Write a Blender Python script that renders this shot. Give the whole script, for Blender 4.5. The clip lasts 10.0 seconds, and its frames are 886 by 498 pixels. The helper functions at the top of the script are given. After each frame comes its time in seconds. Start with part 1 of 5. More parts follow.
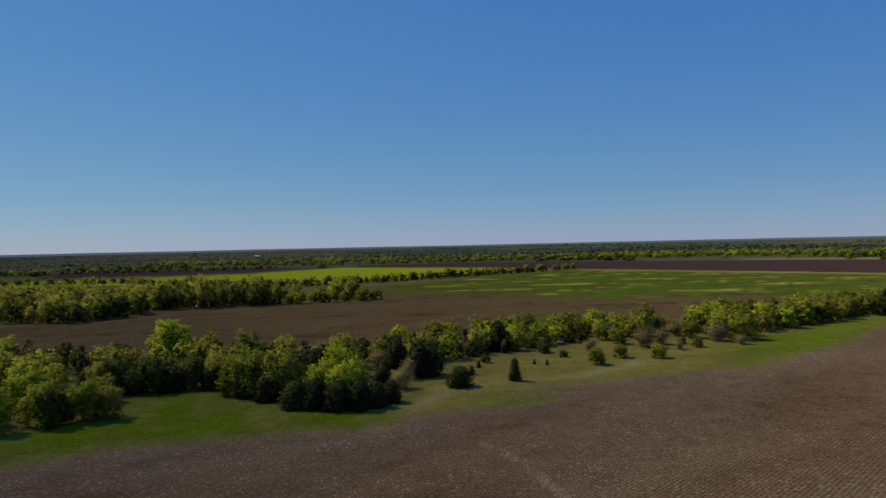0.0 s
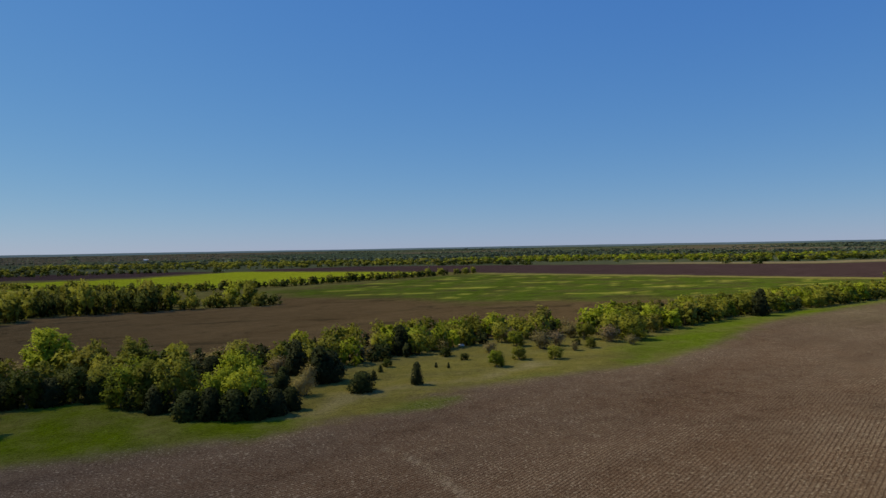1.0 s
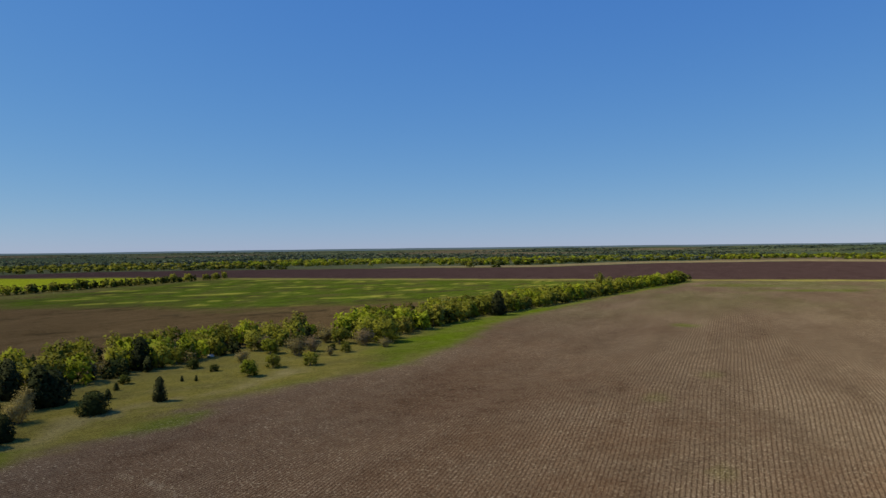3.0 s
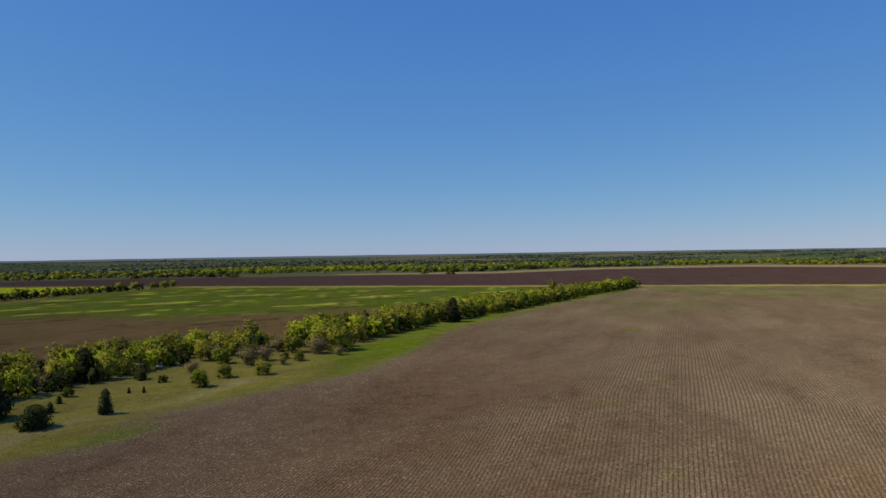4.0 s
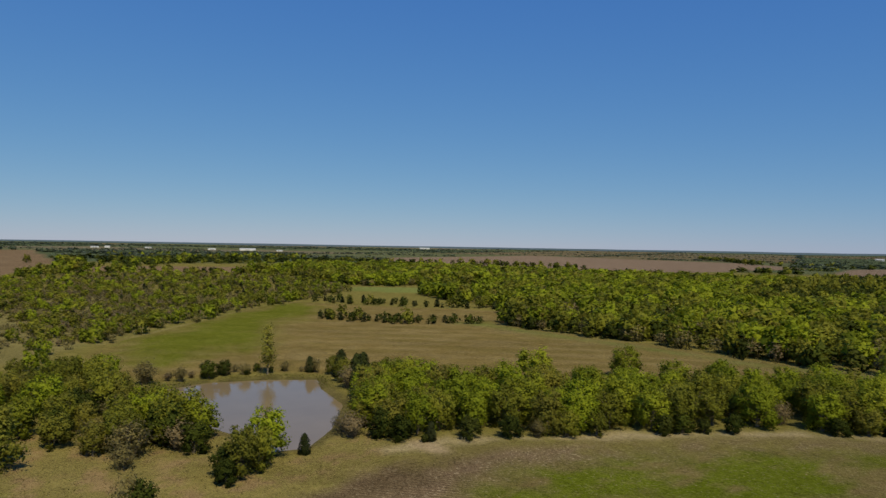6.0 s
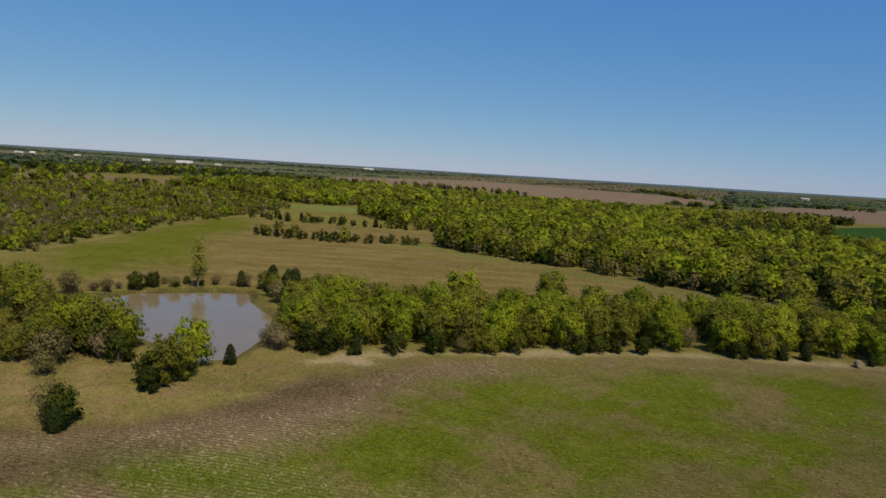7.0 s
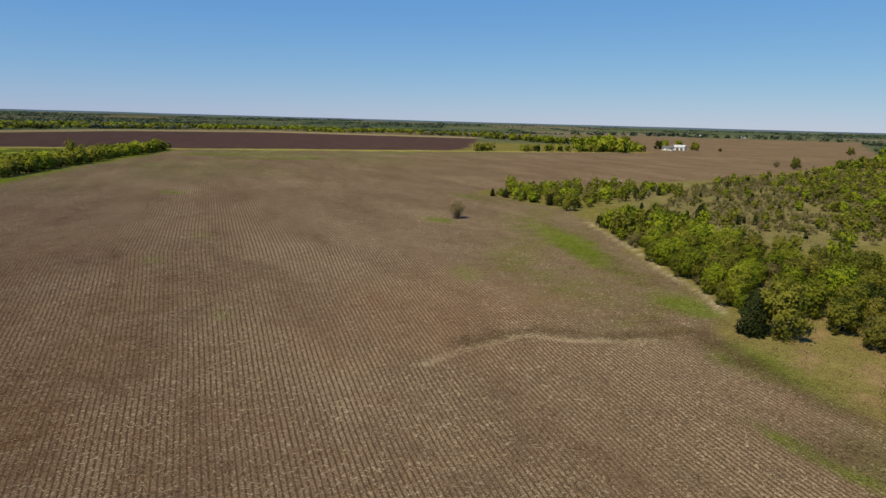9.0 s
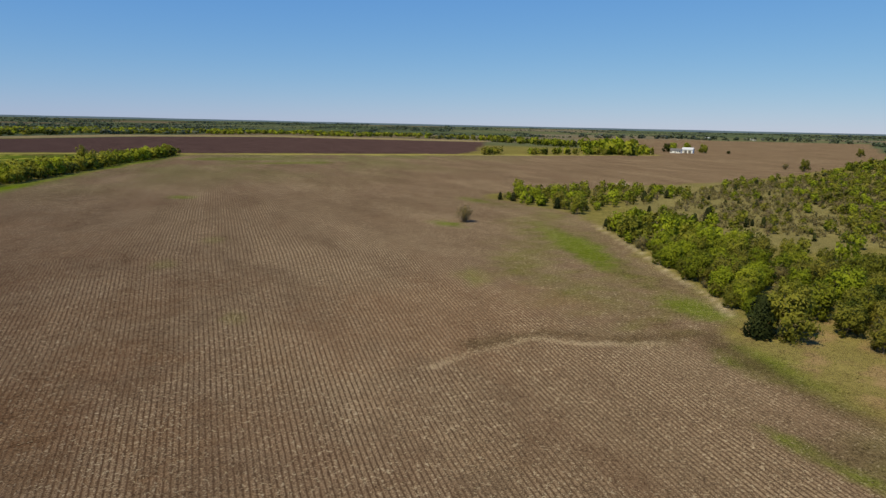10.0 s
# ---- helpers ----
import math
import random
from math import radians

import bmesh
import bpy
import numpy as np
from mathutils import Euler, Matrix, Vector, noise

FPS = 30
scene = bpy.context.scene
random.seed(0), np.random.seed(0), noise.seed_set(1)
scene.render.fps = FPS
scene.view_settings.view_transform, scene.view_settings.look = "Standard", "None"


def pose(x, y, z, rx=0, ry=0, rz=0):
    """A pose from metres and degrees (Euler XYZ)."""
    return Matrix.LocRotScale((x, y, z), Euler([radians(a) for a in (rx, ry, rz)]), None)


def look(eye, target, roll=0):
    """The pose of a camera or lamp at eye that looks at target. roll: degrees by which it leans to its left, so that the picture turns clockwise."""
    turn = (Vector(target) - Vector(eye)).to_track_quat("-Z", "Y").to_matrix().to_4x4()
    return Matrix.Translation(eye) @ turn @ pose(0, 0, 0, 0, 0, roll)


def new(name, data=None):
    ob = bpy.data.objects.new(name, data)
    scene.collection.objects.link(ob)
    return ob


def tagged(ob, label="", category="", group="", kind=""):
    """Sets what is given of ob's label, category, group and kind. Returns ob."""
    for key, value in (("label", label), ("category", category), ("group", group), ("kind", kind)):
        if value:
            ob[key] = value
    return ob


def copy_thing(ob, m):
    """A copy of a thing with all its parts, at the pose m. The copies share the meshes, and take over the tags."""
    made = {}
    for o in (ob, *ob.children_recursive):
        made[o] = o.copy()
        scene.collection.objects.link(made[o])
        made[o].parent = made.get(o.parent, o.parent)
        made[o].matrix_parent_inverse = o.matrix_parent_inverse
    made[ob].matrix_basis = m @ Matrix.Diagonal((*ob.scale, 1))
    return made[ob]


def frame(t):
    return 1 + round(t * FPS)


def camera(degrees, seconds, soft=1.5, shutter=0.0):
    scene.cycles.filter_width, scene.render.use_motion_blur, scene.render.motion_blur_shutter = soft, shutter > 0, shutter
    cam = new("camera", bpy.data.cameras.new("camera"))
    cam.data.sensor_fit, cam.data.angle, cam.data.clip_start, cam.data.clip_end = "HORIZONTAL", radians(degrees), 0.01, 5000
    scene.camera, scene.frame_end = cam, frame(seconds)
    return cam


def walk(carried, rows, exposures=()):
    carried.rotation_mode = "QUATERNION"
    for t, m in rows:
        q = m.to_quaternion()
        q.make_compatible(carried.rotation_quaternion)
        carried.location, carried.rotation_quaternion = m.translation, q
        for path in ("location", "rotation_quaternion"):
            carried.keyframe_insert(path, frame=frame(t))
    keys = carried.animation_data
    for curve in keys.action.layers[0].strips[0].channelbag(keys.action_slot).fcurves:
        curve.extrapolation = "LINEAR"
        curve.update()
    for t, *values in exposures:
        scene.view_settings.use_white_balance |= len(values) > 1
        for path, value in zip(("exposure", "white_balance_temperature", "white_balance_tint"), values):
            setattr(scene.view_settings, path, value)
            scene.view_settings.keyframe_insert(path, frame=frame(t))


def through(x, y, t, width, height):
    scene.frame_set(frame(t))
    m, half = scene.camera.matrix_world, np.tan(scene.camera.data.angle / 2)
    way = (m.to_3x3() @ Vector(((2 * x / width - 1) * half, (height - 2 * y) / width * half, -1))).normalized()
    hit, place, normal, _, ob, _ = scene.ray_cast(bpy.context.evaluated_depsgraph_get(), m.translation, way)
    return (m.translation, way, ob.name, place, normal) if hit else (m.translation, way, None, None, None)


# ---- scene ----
cam = camera(65.89, 10.0, soft=1.4, shutter=0.22)
# seconds, place, yaw, pitch, roll
PATH = [
    (0, 0.01, -0.00, 29.94, -0.01, -0.36, 1.27),
    (0.5, -0.30, 0.05, 29.91, -5.68, -0.32, 1.17),
    (1, -0.26, 0.12, 29.96, -8.28, -0.19, 1.05),
    (1.5, -0.33, -0.04, 30.08, -13.60, -0.18, 0.96),
    (2, -0.38, -0.13, 30.18, -19.33, -0.21, 0.91),
    (2.5, -0.32, 0.10, 30.24, -24.80, -0.18, 0.81),
    (3, -0.23, 0.25, 30.32, -28.54, -0.16, 0.73),
    (3.2, -0.22, 0.22, 30.36, -29.80, -0.11, 0.63),
    (4.3, -0.51, -0.41, 30.49, -32.96, 0.50, 0.77),
    (4.5, -0.13, -0.52, 30.38, -34.98, 0.58, 0.59),
    (4.8, 0.31, -0.67, 30.15, -48.96, 0.45, 0.60),
    (5, 0.30, -0.75, 30.00, -61.14, 0.12, 0.31),
    (5.2, -0.01, -0.78, 29.88, -78.98, -0.11, 0.13),
    (5.3, -0.26, -0.76, 29.82, -86.66, -0.16, -0.31),
    (5.5, -0.95, -0.65, 29.72, -105.70, -0.21, -0.29),
    (5.8, -2.23, -0.28, 29.55, -127.48, -0.16, -0.63),
    (6, -3.15, 0.10, 29.42, -132.27, -0.25, -0.96),
    (6.1, -3.59, 0.30, 29.35, -132.70, -0.35, -0.98),
    (6.2, -3.96, 0.43, 29.30, -132.52, -0.54, -1.09),
    (7.3, -5.84, -0.59, 29.17, -138.26, -8.03, -4.46),
    (7.5, -5.82, -0.37, 29.14, -138.66, -8.00, -4.46),
    (7.7, -5.78, -0.04, 29.13, -136.06, -8.08, -4.29),
    (8, -5.82, 0.23, 29.15, -115.96, -9.35, -3.61),
    (8.2, -5.91, 0.15, 29.16, -98.47, -10.09, -2.94),
    (8.5, -6.12, -0.37, 29.20, -77.28, -10.66, -1.98),
    (8.8, -6.47, -1.05, 29.29, -71.02, -10.72, -1.70),
    (9, -6.74, -1.37, 29.37, -70.19, -10.66, -1.56),
    (9.5, -7.29, -1.65, 29.51, -69.61, -10.53, -1.34),
    (10, -7.50, -1.71, 29.58, -69.56, -10.38, -1.26),
]
walk(cam, [(t, pose(x, y, z, 90 + p, r, w)) for t, x, y, z, w, p, r in PATH],
     exposures=[(0.0, -0.45), (1.0, -0.32), (2.5, -0.2), (4.5, -0.26), (5.5, -0.42), (6.0, -0.42), (7.5, -0.26), (8.5, -0.1), (10.0, -0.08)])

# ---- daylight ----
SUN_YAW, SUN_UP = 68.0, 50.0
sky_world = bpy.data.worlds.new("sky")
scene.world = sky_world
sky_world.use_nodes = True
sky = sky_world.node_tree.nodes.new("ShaderNodeTexSky")
sky.sky_type, sky.sun_disc = "NISHITA", False
sky.sun_elevation, sky.sun_rotation = radians(SUN_UP), radians(-SUN_YAW)
sky.altitude, sky.air_density, sky.dust_density, sky.ozone_density = 300, 1.0, 0.0, 6.0
sky_world.node_tree.nodes["Background"].inputs["Strength"].default_value = 0.145
# clear dry air: deep blue above, pale blue-grey at the horizon
apart, whole = (sky_world.node_tree.nodes.new(k) for k in ("ShaderNodeSeparateColor", "ShaderNodeCombineColor"))
sky_world.node_tree.links.new(sky.outputs[0], apart.inputs[0])
for k, (scale, power) in enumerate(((0.465, 0.93), (0.985, 0.65), (2.98, 0.25))):
    bend, size = (sky_world.node_tree.nodes.new("ShaderNodeMath") for _ in range(2))
    bend.operation, size.operation = "POWER", "MULTIPLY"
    bend.inputs[1].default_value, size.inputs[1].default_value = power, scale
    sky_world.node_tree.links.new(apart.outputs[k], bend.inputs[0])
    sky_world.node_tree.links.new(bend.outputs[0], size.inputs[0])
    sky_world.node_tree.links.new(size.outputs[0], whole.inputs[k])
sky_world.node_tree.links.new(whole.outputs[0], sky_world.node_tree.nodes["Background"].inputs["Color"])
sun = new("sun", bpy.data.lights.new("sun", "SUN"))
sun.data.energy, sun.data.angle, sun.data.color = 4.5, radians(0.5), (1.0, 0.87, 0.55)
sun_way = Vector((-math.sin(radians(SUN_YAW)) * math.cos(radians(SUN_UP)),
                  math.cos(radians(SUN_YAW)) * math.cos(radians(SUN_UP)), math.sin(radians(SUN_UP))))
sun.matrix_world = look(sun_way * 400, (0, 0, 0))


# ---- materials ----
def material(name, rough=0.9):
    m = bpy.data.materials.new(name)
    m.use_nodes = True
    nt = m.node_tree
    b = nt.nodes["Principled BSDF"]
    b.inputs["Roughness"].default_value = rough
    b.inputs["Specular IOR Level"].default_value = 0.15
    return m, nt, b


def node(nt, kind, **values):
    n = nt.nodes.new(kind)
    for key, v in values.items():
        n.inputs[key].default_value = v
    return n


def maths(nt, op, a, b=None, clamp=False):
    n = nt.nodes.new("ShaderNodeMath")
    n.operation, n.use_clamp = op, clamp
    for k, v in enumerate((a, b)):
        if v is None:
            continue
        if isinstance(v, (int, float)):
            n.inputs[k].default_value = v
        else:
            nt.links.new(v, n.inputs[k])
    return n.outputs[0]


def mix(nt, fac, a, b, mode="MIX"):
    n = nt.nodes.new("ShaderNodeMix")
    n.data_type, n.blend_type = "RGBA", mode
    for k, v in ((0, fac), (6, a), (7, b)):
        if isinstance(v, (int, float, tuple)):
            n.inputs[k].default_value = v
        else:
            nt.links.new(v, n.inputs[k])
    return n.outputs[2]


def ramp(nt, value, lo, hi, a=0.0, b=1.0):
    n = nt.nodes.new("ShaderNodeMapRange")
    nt.links.new(value, n.inputs[0])
    for k, v in ((1, lo), (2, hi), (3, a), (4, b)):
        n.inputs[k].default_value = v
    return n.outputs[0]


def noise_at(nt, where, scale, detail=4.0, rough=0.55):
    n = node(nt, "ShaderNodeTexNoise", Scale=scale, Detail=detail, Roughness=rough)
    nt.links.new(where, n.inputs["Vector"])
    return n.outputs["Fac"]


ROW_WAY = radians(38.5)


def ground_material():
    """Soil, straw, weeds and grass: tint and drill rows come from what grows where."""
    m, nt, b = material("earth", 1.0)
    b.inputs["Specular IOR Level"].default_value = 0.0
    b.inputs["Diffuse Roughness"].default_value = 1.0
    where = nt.nodes.new("ShaderNodeNewGeometry").outputs["Position"]
    tint = nt.nodes.new("ShaderNodeAttribute")
    tint.attribute_name = "tint"
    rows = nt.nodes.new("ShaderNodeAttribute")
    rows.attribute_name = "rows"
    tuft = nt.nodes.new("ShaderNodeAttribute")
    tuft.attribute_name = "tuft"
    # patches of soil lie along the way the field is worked
    turned = nt.nodes.new("ShaderNodeMapping")
    turned.vector_type = "TEXTURE"
    turned.inputs["Rotation"].default_value = (0, 0, ROW_WAY)
    turned.inputs["Scale"].default_value = (3.2, 1, 1)
    nt.links.new(where, turned.inputs["Vector"])
    long_way = turned.outputs["Vector"]
    big, mid = noise_at(nt, long_way, 0.06, 3), noise_at(nt, where, 0.22, 5, 0.65)
    fine, grit = noise_at(nt, where, 1.3, 5, 0.75), noise_at(nt, where, 5.5, 4, 0.8)
    # drill rows
    split = nt.nodes.new("ShaderNodeSeparateXYZ")
    nt.links.new(where, split.inputs[0])
    across = maths(nt, "SUBTRACT", maths(nt, "MULTIPLY", split.outputs[1], math.cos(ROW_WAY)),
                   maths(nt, "MULTIPLY", split.outputs[0], math.sin(ROW_WAY)))
    along = maths(nt, "ADD", maths(nt, "MULTIPLY", split.outputs[0], math.cos(ROW_WAY)), maths(nt, "MULTIPLY", split.outputs[1], math.sin(ROW_WAY)))
    # the rows sweep a few degrees either side of the field's middle
    sweep = maths(nt, "SINE", ramp(nt, across, -84, 84, -math.pi, math.pi))
    reach = ramp(nt, along, -20, 150, -80, 80)
    across = maths(nt, "SUBTRACT", across, maths(nt, "MULTIPLY", maths(nt, "MULTIPLY", sweep, 0.11), reach))
    wander = maths(nt, "ADD", maths(nt, "MULTIPLY", noise_at(nt, where, 0.03, 1), 0.4), maths(nt, "MULTIPLY", mid, 0.07))
    jit = maths(nt, "MULTIPLY", maths(nt, "SUBTRACT", grit, 0.5), 0.24)
    wave = maths(nt, "SINE", maths(nt, "MULTIPLY", maths(nt, "ADD", maths(nt, "ADD", across, wander), jit), 2 * math.pi / 0.585))
    ridge = maths(nt, "MULTIPLY", ramp(nt, wave, -0.85, -0.1), rows.outputs["Fac"])
    worn = ramp(nt, maths(nt, "ADD", maths(nt, "MULTIPLY", big, 0.6), maths(nt, "MULTIPLY", mid, 0.4)), 0.36, 0.58)
    # broad tone
    tone = maths(nt, "ADD", ramp(nt, big, 0.32, 0.68, 0.88, 1.1), maths(nt, "ADD", ramp(nt, mid, 0.3, 0.7, -0.14, 0.14), maths(nt, "ADD", ramp(nt, fine, 0.3, 0.7, -0.36, 0.36), ramp(nt, grit, 0.34, 0.66, -0.62, 0.62))))
    grey = nt.nodes.new("ShaderNodeCombineXYZ")
    for k in range(3):
        nt.links.new(tone, grey.inputs[k])
    c = mix(nt, 1.0, tint.outputs["Color"], grey.outputs[0], "MULTIPLY")
    # warm and cool patches of soil
    c = mix(nt, maths(nt, "MULTIPLY", ramp(nt, noise_at(nt, long_way, 0.09, 3), 0.5, 0.7), maths(nt, "MULTIPLY", rows.outputs["Fac"], 0.2)), c, (0.14, 0.075, 0.045, 1))
    # furrows between pale residue
    furrow = maths(nt, "MULTIPLY", maths(nt, "SUBTRACT", rows.outputs["Fac"], ridge), maths(nt, "ADD", maths(nt, "MULTIPLY", worn, 0.55), 0.25))
    c = mix(nt, furrow, c, (0.055, 0.034, 0.022, 1))
    straw = maths(nt, "MULTIPLY", maths(nt, "MULTIPLY", ridge, worn), ramp(nt, grit, 0.46, 0.58, 0.05, 0.8))
    c = mix(nt, straw, c, (0.27, 0.205, 0.135, 1))
    # loose stalks
    bits = noise_at(nt, where, 2.1, 2, 0.8)
    c = mix(nt, maths(nt, "MULTIPLY", ramp(nt, bits, 0.60, 0.63), maths(nt, "MULTIPLY", ramp(nt, worn, 0, 1, 0.15, 0.6), ramp(nt, rows.outputs["Fac"], 0, 0.6, 0.15, 1.0))), c, (0.42, 0.35, 0.24, 1))
    # tufts
    c = mix(nt, maths(nt, "MULTIPLY", maths(nt, "MULTIPLY", tuft.outputs["Fac"], ramp(nt, fine, 0.45, 0.62)), 0.4), c, (0.062, 0.078, 0.014, 1))
    c = mix(nt, maths(nt, "MULTIPLY", maths(nt, "MULTIPLY", tuft.outputs["Fac"], ramp(nt, mid, 0.55, 0.7)), 0.45), c, (0.25, 0.2, 0.075, 1))
    nt.links.new(c, b.inputs["Base Color"])
    bump = node(nt, "ShaderNodeBump", Strength=0.5, Distance=0.12)
    nt.links.new(maths(nt, "ADD", maths(nt, "MULTIPLY", ridge, 0.5), maths(nt, "ADD", fine, maths(nt, "MULTIPLY", grit, 0.4))), bump.inputs["Height"])
    nt.links.new(bump.outputs[0], b.inputs["Normal"])
    return m


def leaf_material(name, light, dark, through=0.40):
    """Foliage: each leaf spray and each plant has its own shade."""
    m, nt, b = material(name, 0.75)
    b.inputs["Specular IOR Level"].default_value = 0.08
    one = nt.nodes.new("ShaderNodeObjectInfo").outputs["Random"]
    leaf = nt.nodes.new("ShaderNodeNewGeometry").outputs["Random Per Island"]
    own = nt.nodes.new("ShaderNodeAttribute")
    own.attribute_name = "tone"
    plant = maths(nt, "FRACT", maths(nt, "ADD", one, own.outputs["Fac"]))
    f = maths(nt, "ADD", maths(nt, "MULTIPLY", plant, 0.8), maths(nt, "MULTIPLY", leaf, 0.2))
    c = mix(nt, f, (*dark, 1), (*light, 1))
    dry = maths(nt, "MULTIPLY", ramp(nt, maths(nt, "FRACT", maths(nt, "MULTIPLY", plant, 7.3)), 0.6, 1.0), 0.45)
    c = mix(nt, dry, c, (light[0] * 0.9, light[1] * 0.72, light[2] * 1.5, 1))
    where = nt.nodes.new("ShaderNodeNewGeometry").outputs["Position"]
    speck = noise_at(nt, where, 1.9, 4, 0.75)
    shade = nt.nodes.new("ShaderNodeCombineXYZ")
    for k in range(3):
        nt.links.new(ramp(nt, speck, 0.3, 0.7, 0.72, 1.26), shade.inputs[k])
    c = mix(nt, 1.0, c, shade.outputs[0], "MULTIPLY")
    bump = node(nt, "ShaderNodeBump", Strength=0.25, Distance=0.08)
    nt.links.new(speck, bump.inputs["Height"])
    nt.links.new(bump.outputs[0], b.inputs["Normal"])
    nt.links.new(c, b.inputs["Base Color"])
    glow = nt.nodes.new("ShaderNodeBsdfTranslucent")
    nt.links.new(c, glow.inputs["Color"])
    both = node(nt, "ShaderNodeMixShader", Fac=through)
    nt.links.new(b.outputs[0], both.inputs[1])
    nt.links.new(glow.outputs[0], both.inputs[2])
    nt.links.new(both.outputs[0], nt.nodes["Material Output"].inputs["Surface"])
    return m


def bark_material(name, a, bb):
    m, nt, b = material(name, 0.95)
    where = nt.nodes.new("ShaderNodeTexCoord").outputs["Object"]
    nt.links.new(mix(nt, noise_at(nt, where, 6.0, 5, 0.7), (*a, 1), (*bb, 1)), b.inputs["Base Color"])
    return m


def plain_material(name, colour, rough=0.7, scale=0.6, spread=0.2):
    m, nt, b = material(name, rough)
    where = nt.nodes.new("ShaderNodeNewGeometry").outputs["Position"]
    lo = tuple(v * (1 - spread) for v in colour)
    nt.links.new(mix(nt, noise_at(nt, where, scale, 5, 0.65), (*lo, 1), (*colour, 1)), b.inputs["Base Color"])
    return m


EARTH = ground_material()
LEAF = {
    "b": leaf_material("spring_leaf", (0.35, 0.405, 0.026), (0.148, 0.182, 0.015), 0.38),
    "o": leaf_material("olive_leaf", (0.295, 0.30, 0.036), (0.122, 0.132, 0.018), 0.38),
    "d": leaf_material("dark_leaf", (0.085, 0.105, 0.014), (0.035, 0.048, 0.008), 0.25),
    "c": leaf_material("cedar_needles", (0.044, 0.056, 0.014), (0.016, 0.022, 0.007), 0.1),
    "e": leaf_material("dense_cedar_needles", (0.036, 0.050, 0.012), (0.014, 0.020, 0.006), 0.1),
    # far foliage with distance haze put into its colour, greyer and bluer
    "f": leaf_material("hazed_wood_leaf", (0.135, 0.17, 0.095), (0.075, 0.10, 0.06), 0.2),
    "r": leaf_material("budding_twigs", (0.30, 0.25, 0.095), (0.17, 0.145, 0.055), 0.35),
    "p": leaf_material("poplar_leaf", (0.34, 0.33, 0.05), (0.19, 0.2, 0.03)),
}
BARK = bark_material("bark", (0.10, 0.08, 0.06), (0.22, 0.19, 0.15))
TWIG = bark_material("twig_bark", (0.13, 0.11, 0.08), (0.25, 0.21, 0.16))
WHITE = plain_material("white_siding", (0.8, 0.8, 0.78), 0.6, 0.4, 0.08)
ROOF = plain_material("metal_roof", (0.62, 0.63, 0.64), 0.45, 0.3, 0.12)
GREY_ROOF = plain_material("shingle_roof", (0.17, 0.16, 0.15), 0.9, 1.5, 0.3)
DARK_PANE = plain_material("window_pane", (0.03, 0.035, 0.04), 0.15)
STRAW = plain_material("straw", (0.36, 0.28, 0.18), 0.95, 6.0, 0.45)


def water_material():
    m, nt, b = material("muddy_water", 0.06)
    where = nt.nodes.new("ShaderNodeNewGeometry").outputs["Position"]
    nt.links.new(mix(nt, noise_at(nt, where, 0.12, 3), (0.22, 0.165, 0.09, 1), (0.28, 0.21, 0.12, 1)), b.inputs["Base Color"])
    b.inputs["Specular IOR Level"].default_value = 0.5
    b.inputs["IOR"].default_value = 1.33
    bump = node(nt, "ShaderNodeBump", Strength=0.12, Distance=0.05)
    nt.links.new(noise_at(nt, where, 1.6, 3, 0.6), bump.inputs["Height"])
    nt.links.new(bump.outputs[0], b.inputs["Normal"])
    return m


WATER = water_material()

# ---- the land: outlines of what grows where, in metres ----
BROWN = [(-70, 88), (-52, 104), (-27, 110), (-12, 113), (-5, 121), (9, 128), (17, 142), (36, 149), (50, 151), (77, 163), (102, 184),
         (148, 229), (168, 242), (275, 305), (400, 367), (450, 396), (645, 190), (800, 38), (1900, 330), (2100, -420), (1000, -228),
         (521, -68), (432, -22), (354, 30), (275, 82), (262, 80), (244, 56), (226, 36), (203, 26), (178, 18), (156, 9), (136, 2),
         (122, -4), (104, -8), (96, -7), (84, -14), (75, -20), (68, -26), (65, -38), (69, -56), (71, -67), (57, -92), (38, -116),
         (11, -142), (-60, -190), (-240, -200), (-260, 40)]
VERGE = [(68, 163), (77, 163), (102, 184), (148, 229), (168, 242), (275, 305), (400, 367), (446, 392), (348, 350),
         (234, 287), (152, 249), (106, 216), (87, 202), (76, 186)]
LEFT_GRASS = [(-70, 90), (-52, 105), (-27, 110), (-12, 113), (-8, 124), (-20, 124), (-33, 133), (-50, 149), (-66, 149), (-61, 125), (-78, 112)]
BACK_FIELD = [(-300, 150), (-215, 262), (-141, 318), (-145, 344), (-98, 366), (-38, 377), (-44, 440), (-52, 505), (138, 735), (440, 405), (230, 300),
              (70, 222), (-30, 205), (-120, 190)]
BACK_GREEN = [(-45, 455), (30, 410), (70, 352), (150, 348), (230, 318), (300, 345), (440, 403), (138, 735), (-48, 508)]
RAPE = [(-430, 560), (-285, 612), (-140, 555), (-20, 632), (70, 738), (110, 790), (28, 860), (-147, 985), (-235, 810), (-450, 720)]
PLOUGH = [(152, 757), (468, 412), (648, 222), (760, 240), (1132, 343), (1044, 693), (829, 805), (600, 790), (392, 931), (196, 1046),
          (28, 1126), (-136, 1070), (-130, 1000), (40, 890)]
LEFT_PLOUGH = [(-480, 800), (-250, 850), (-175, 1000), (-300, 1080), (-560, 1000)]
MEADOW = [(205, -58), (238, -96), (282, -143), (302, -178), (275, -189), (211, -232), (172, -192), (127, -188), (80, -187), (30, -192), (-20, -200),
          (20, -165), (60, -145), (84, -122), (104, -92), (128, -86), (142, -74), (145, -52), (165, -44)]
MEADOW_GREEN = [(200, -60), (238, -98), (282, -146), (300, -178), (262, -170), (222, -122), (180, -95), (160, -60)]
FAR_MEADOW = [(360, -250), (324, -266), (300, -330), (330, -345), (390, -275)]
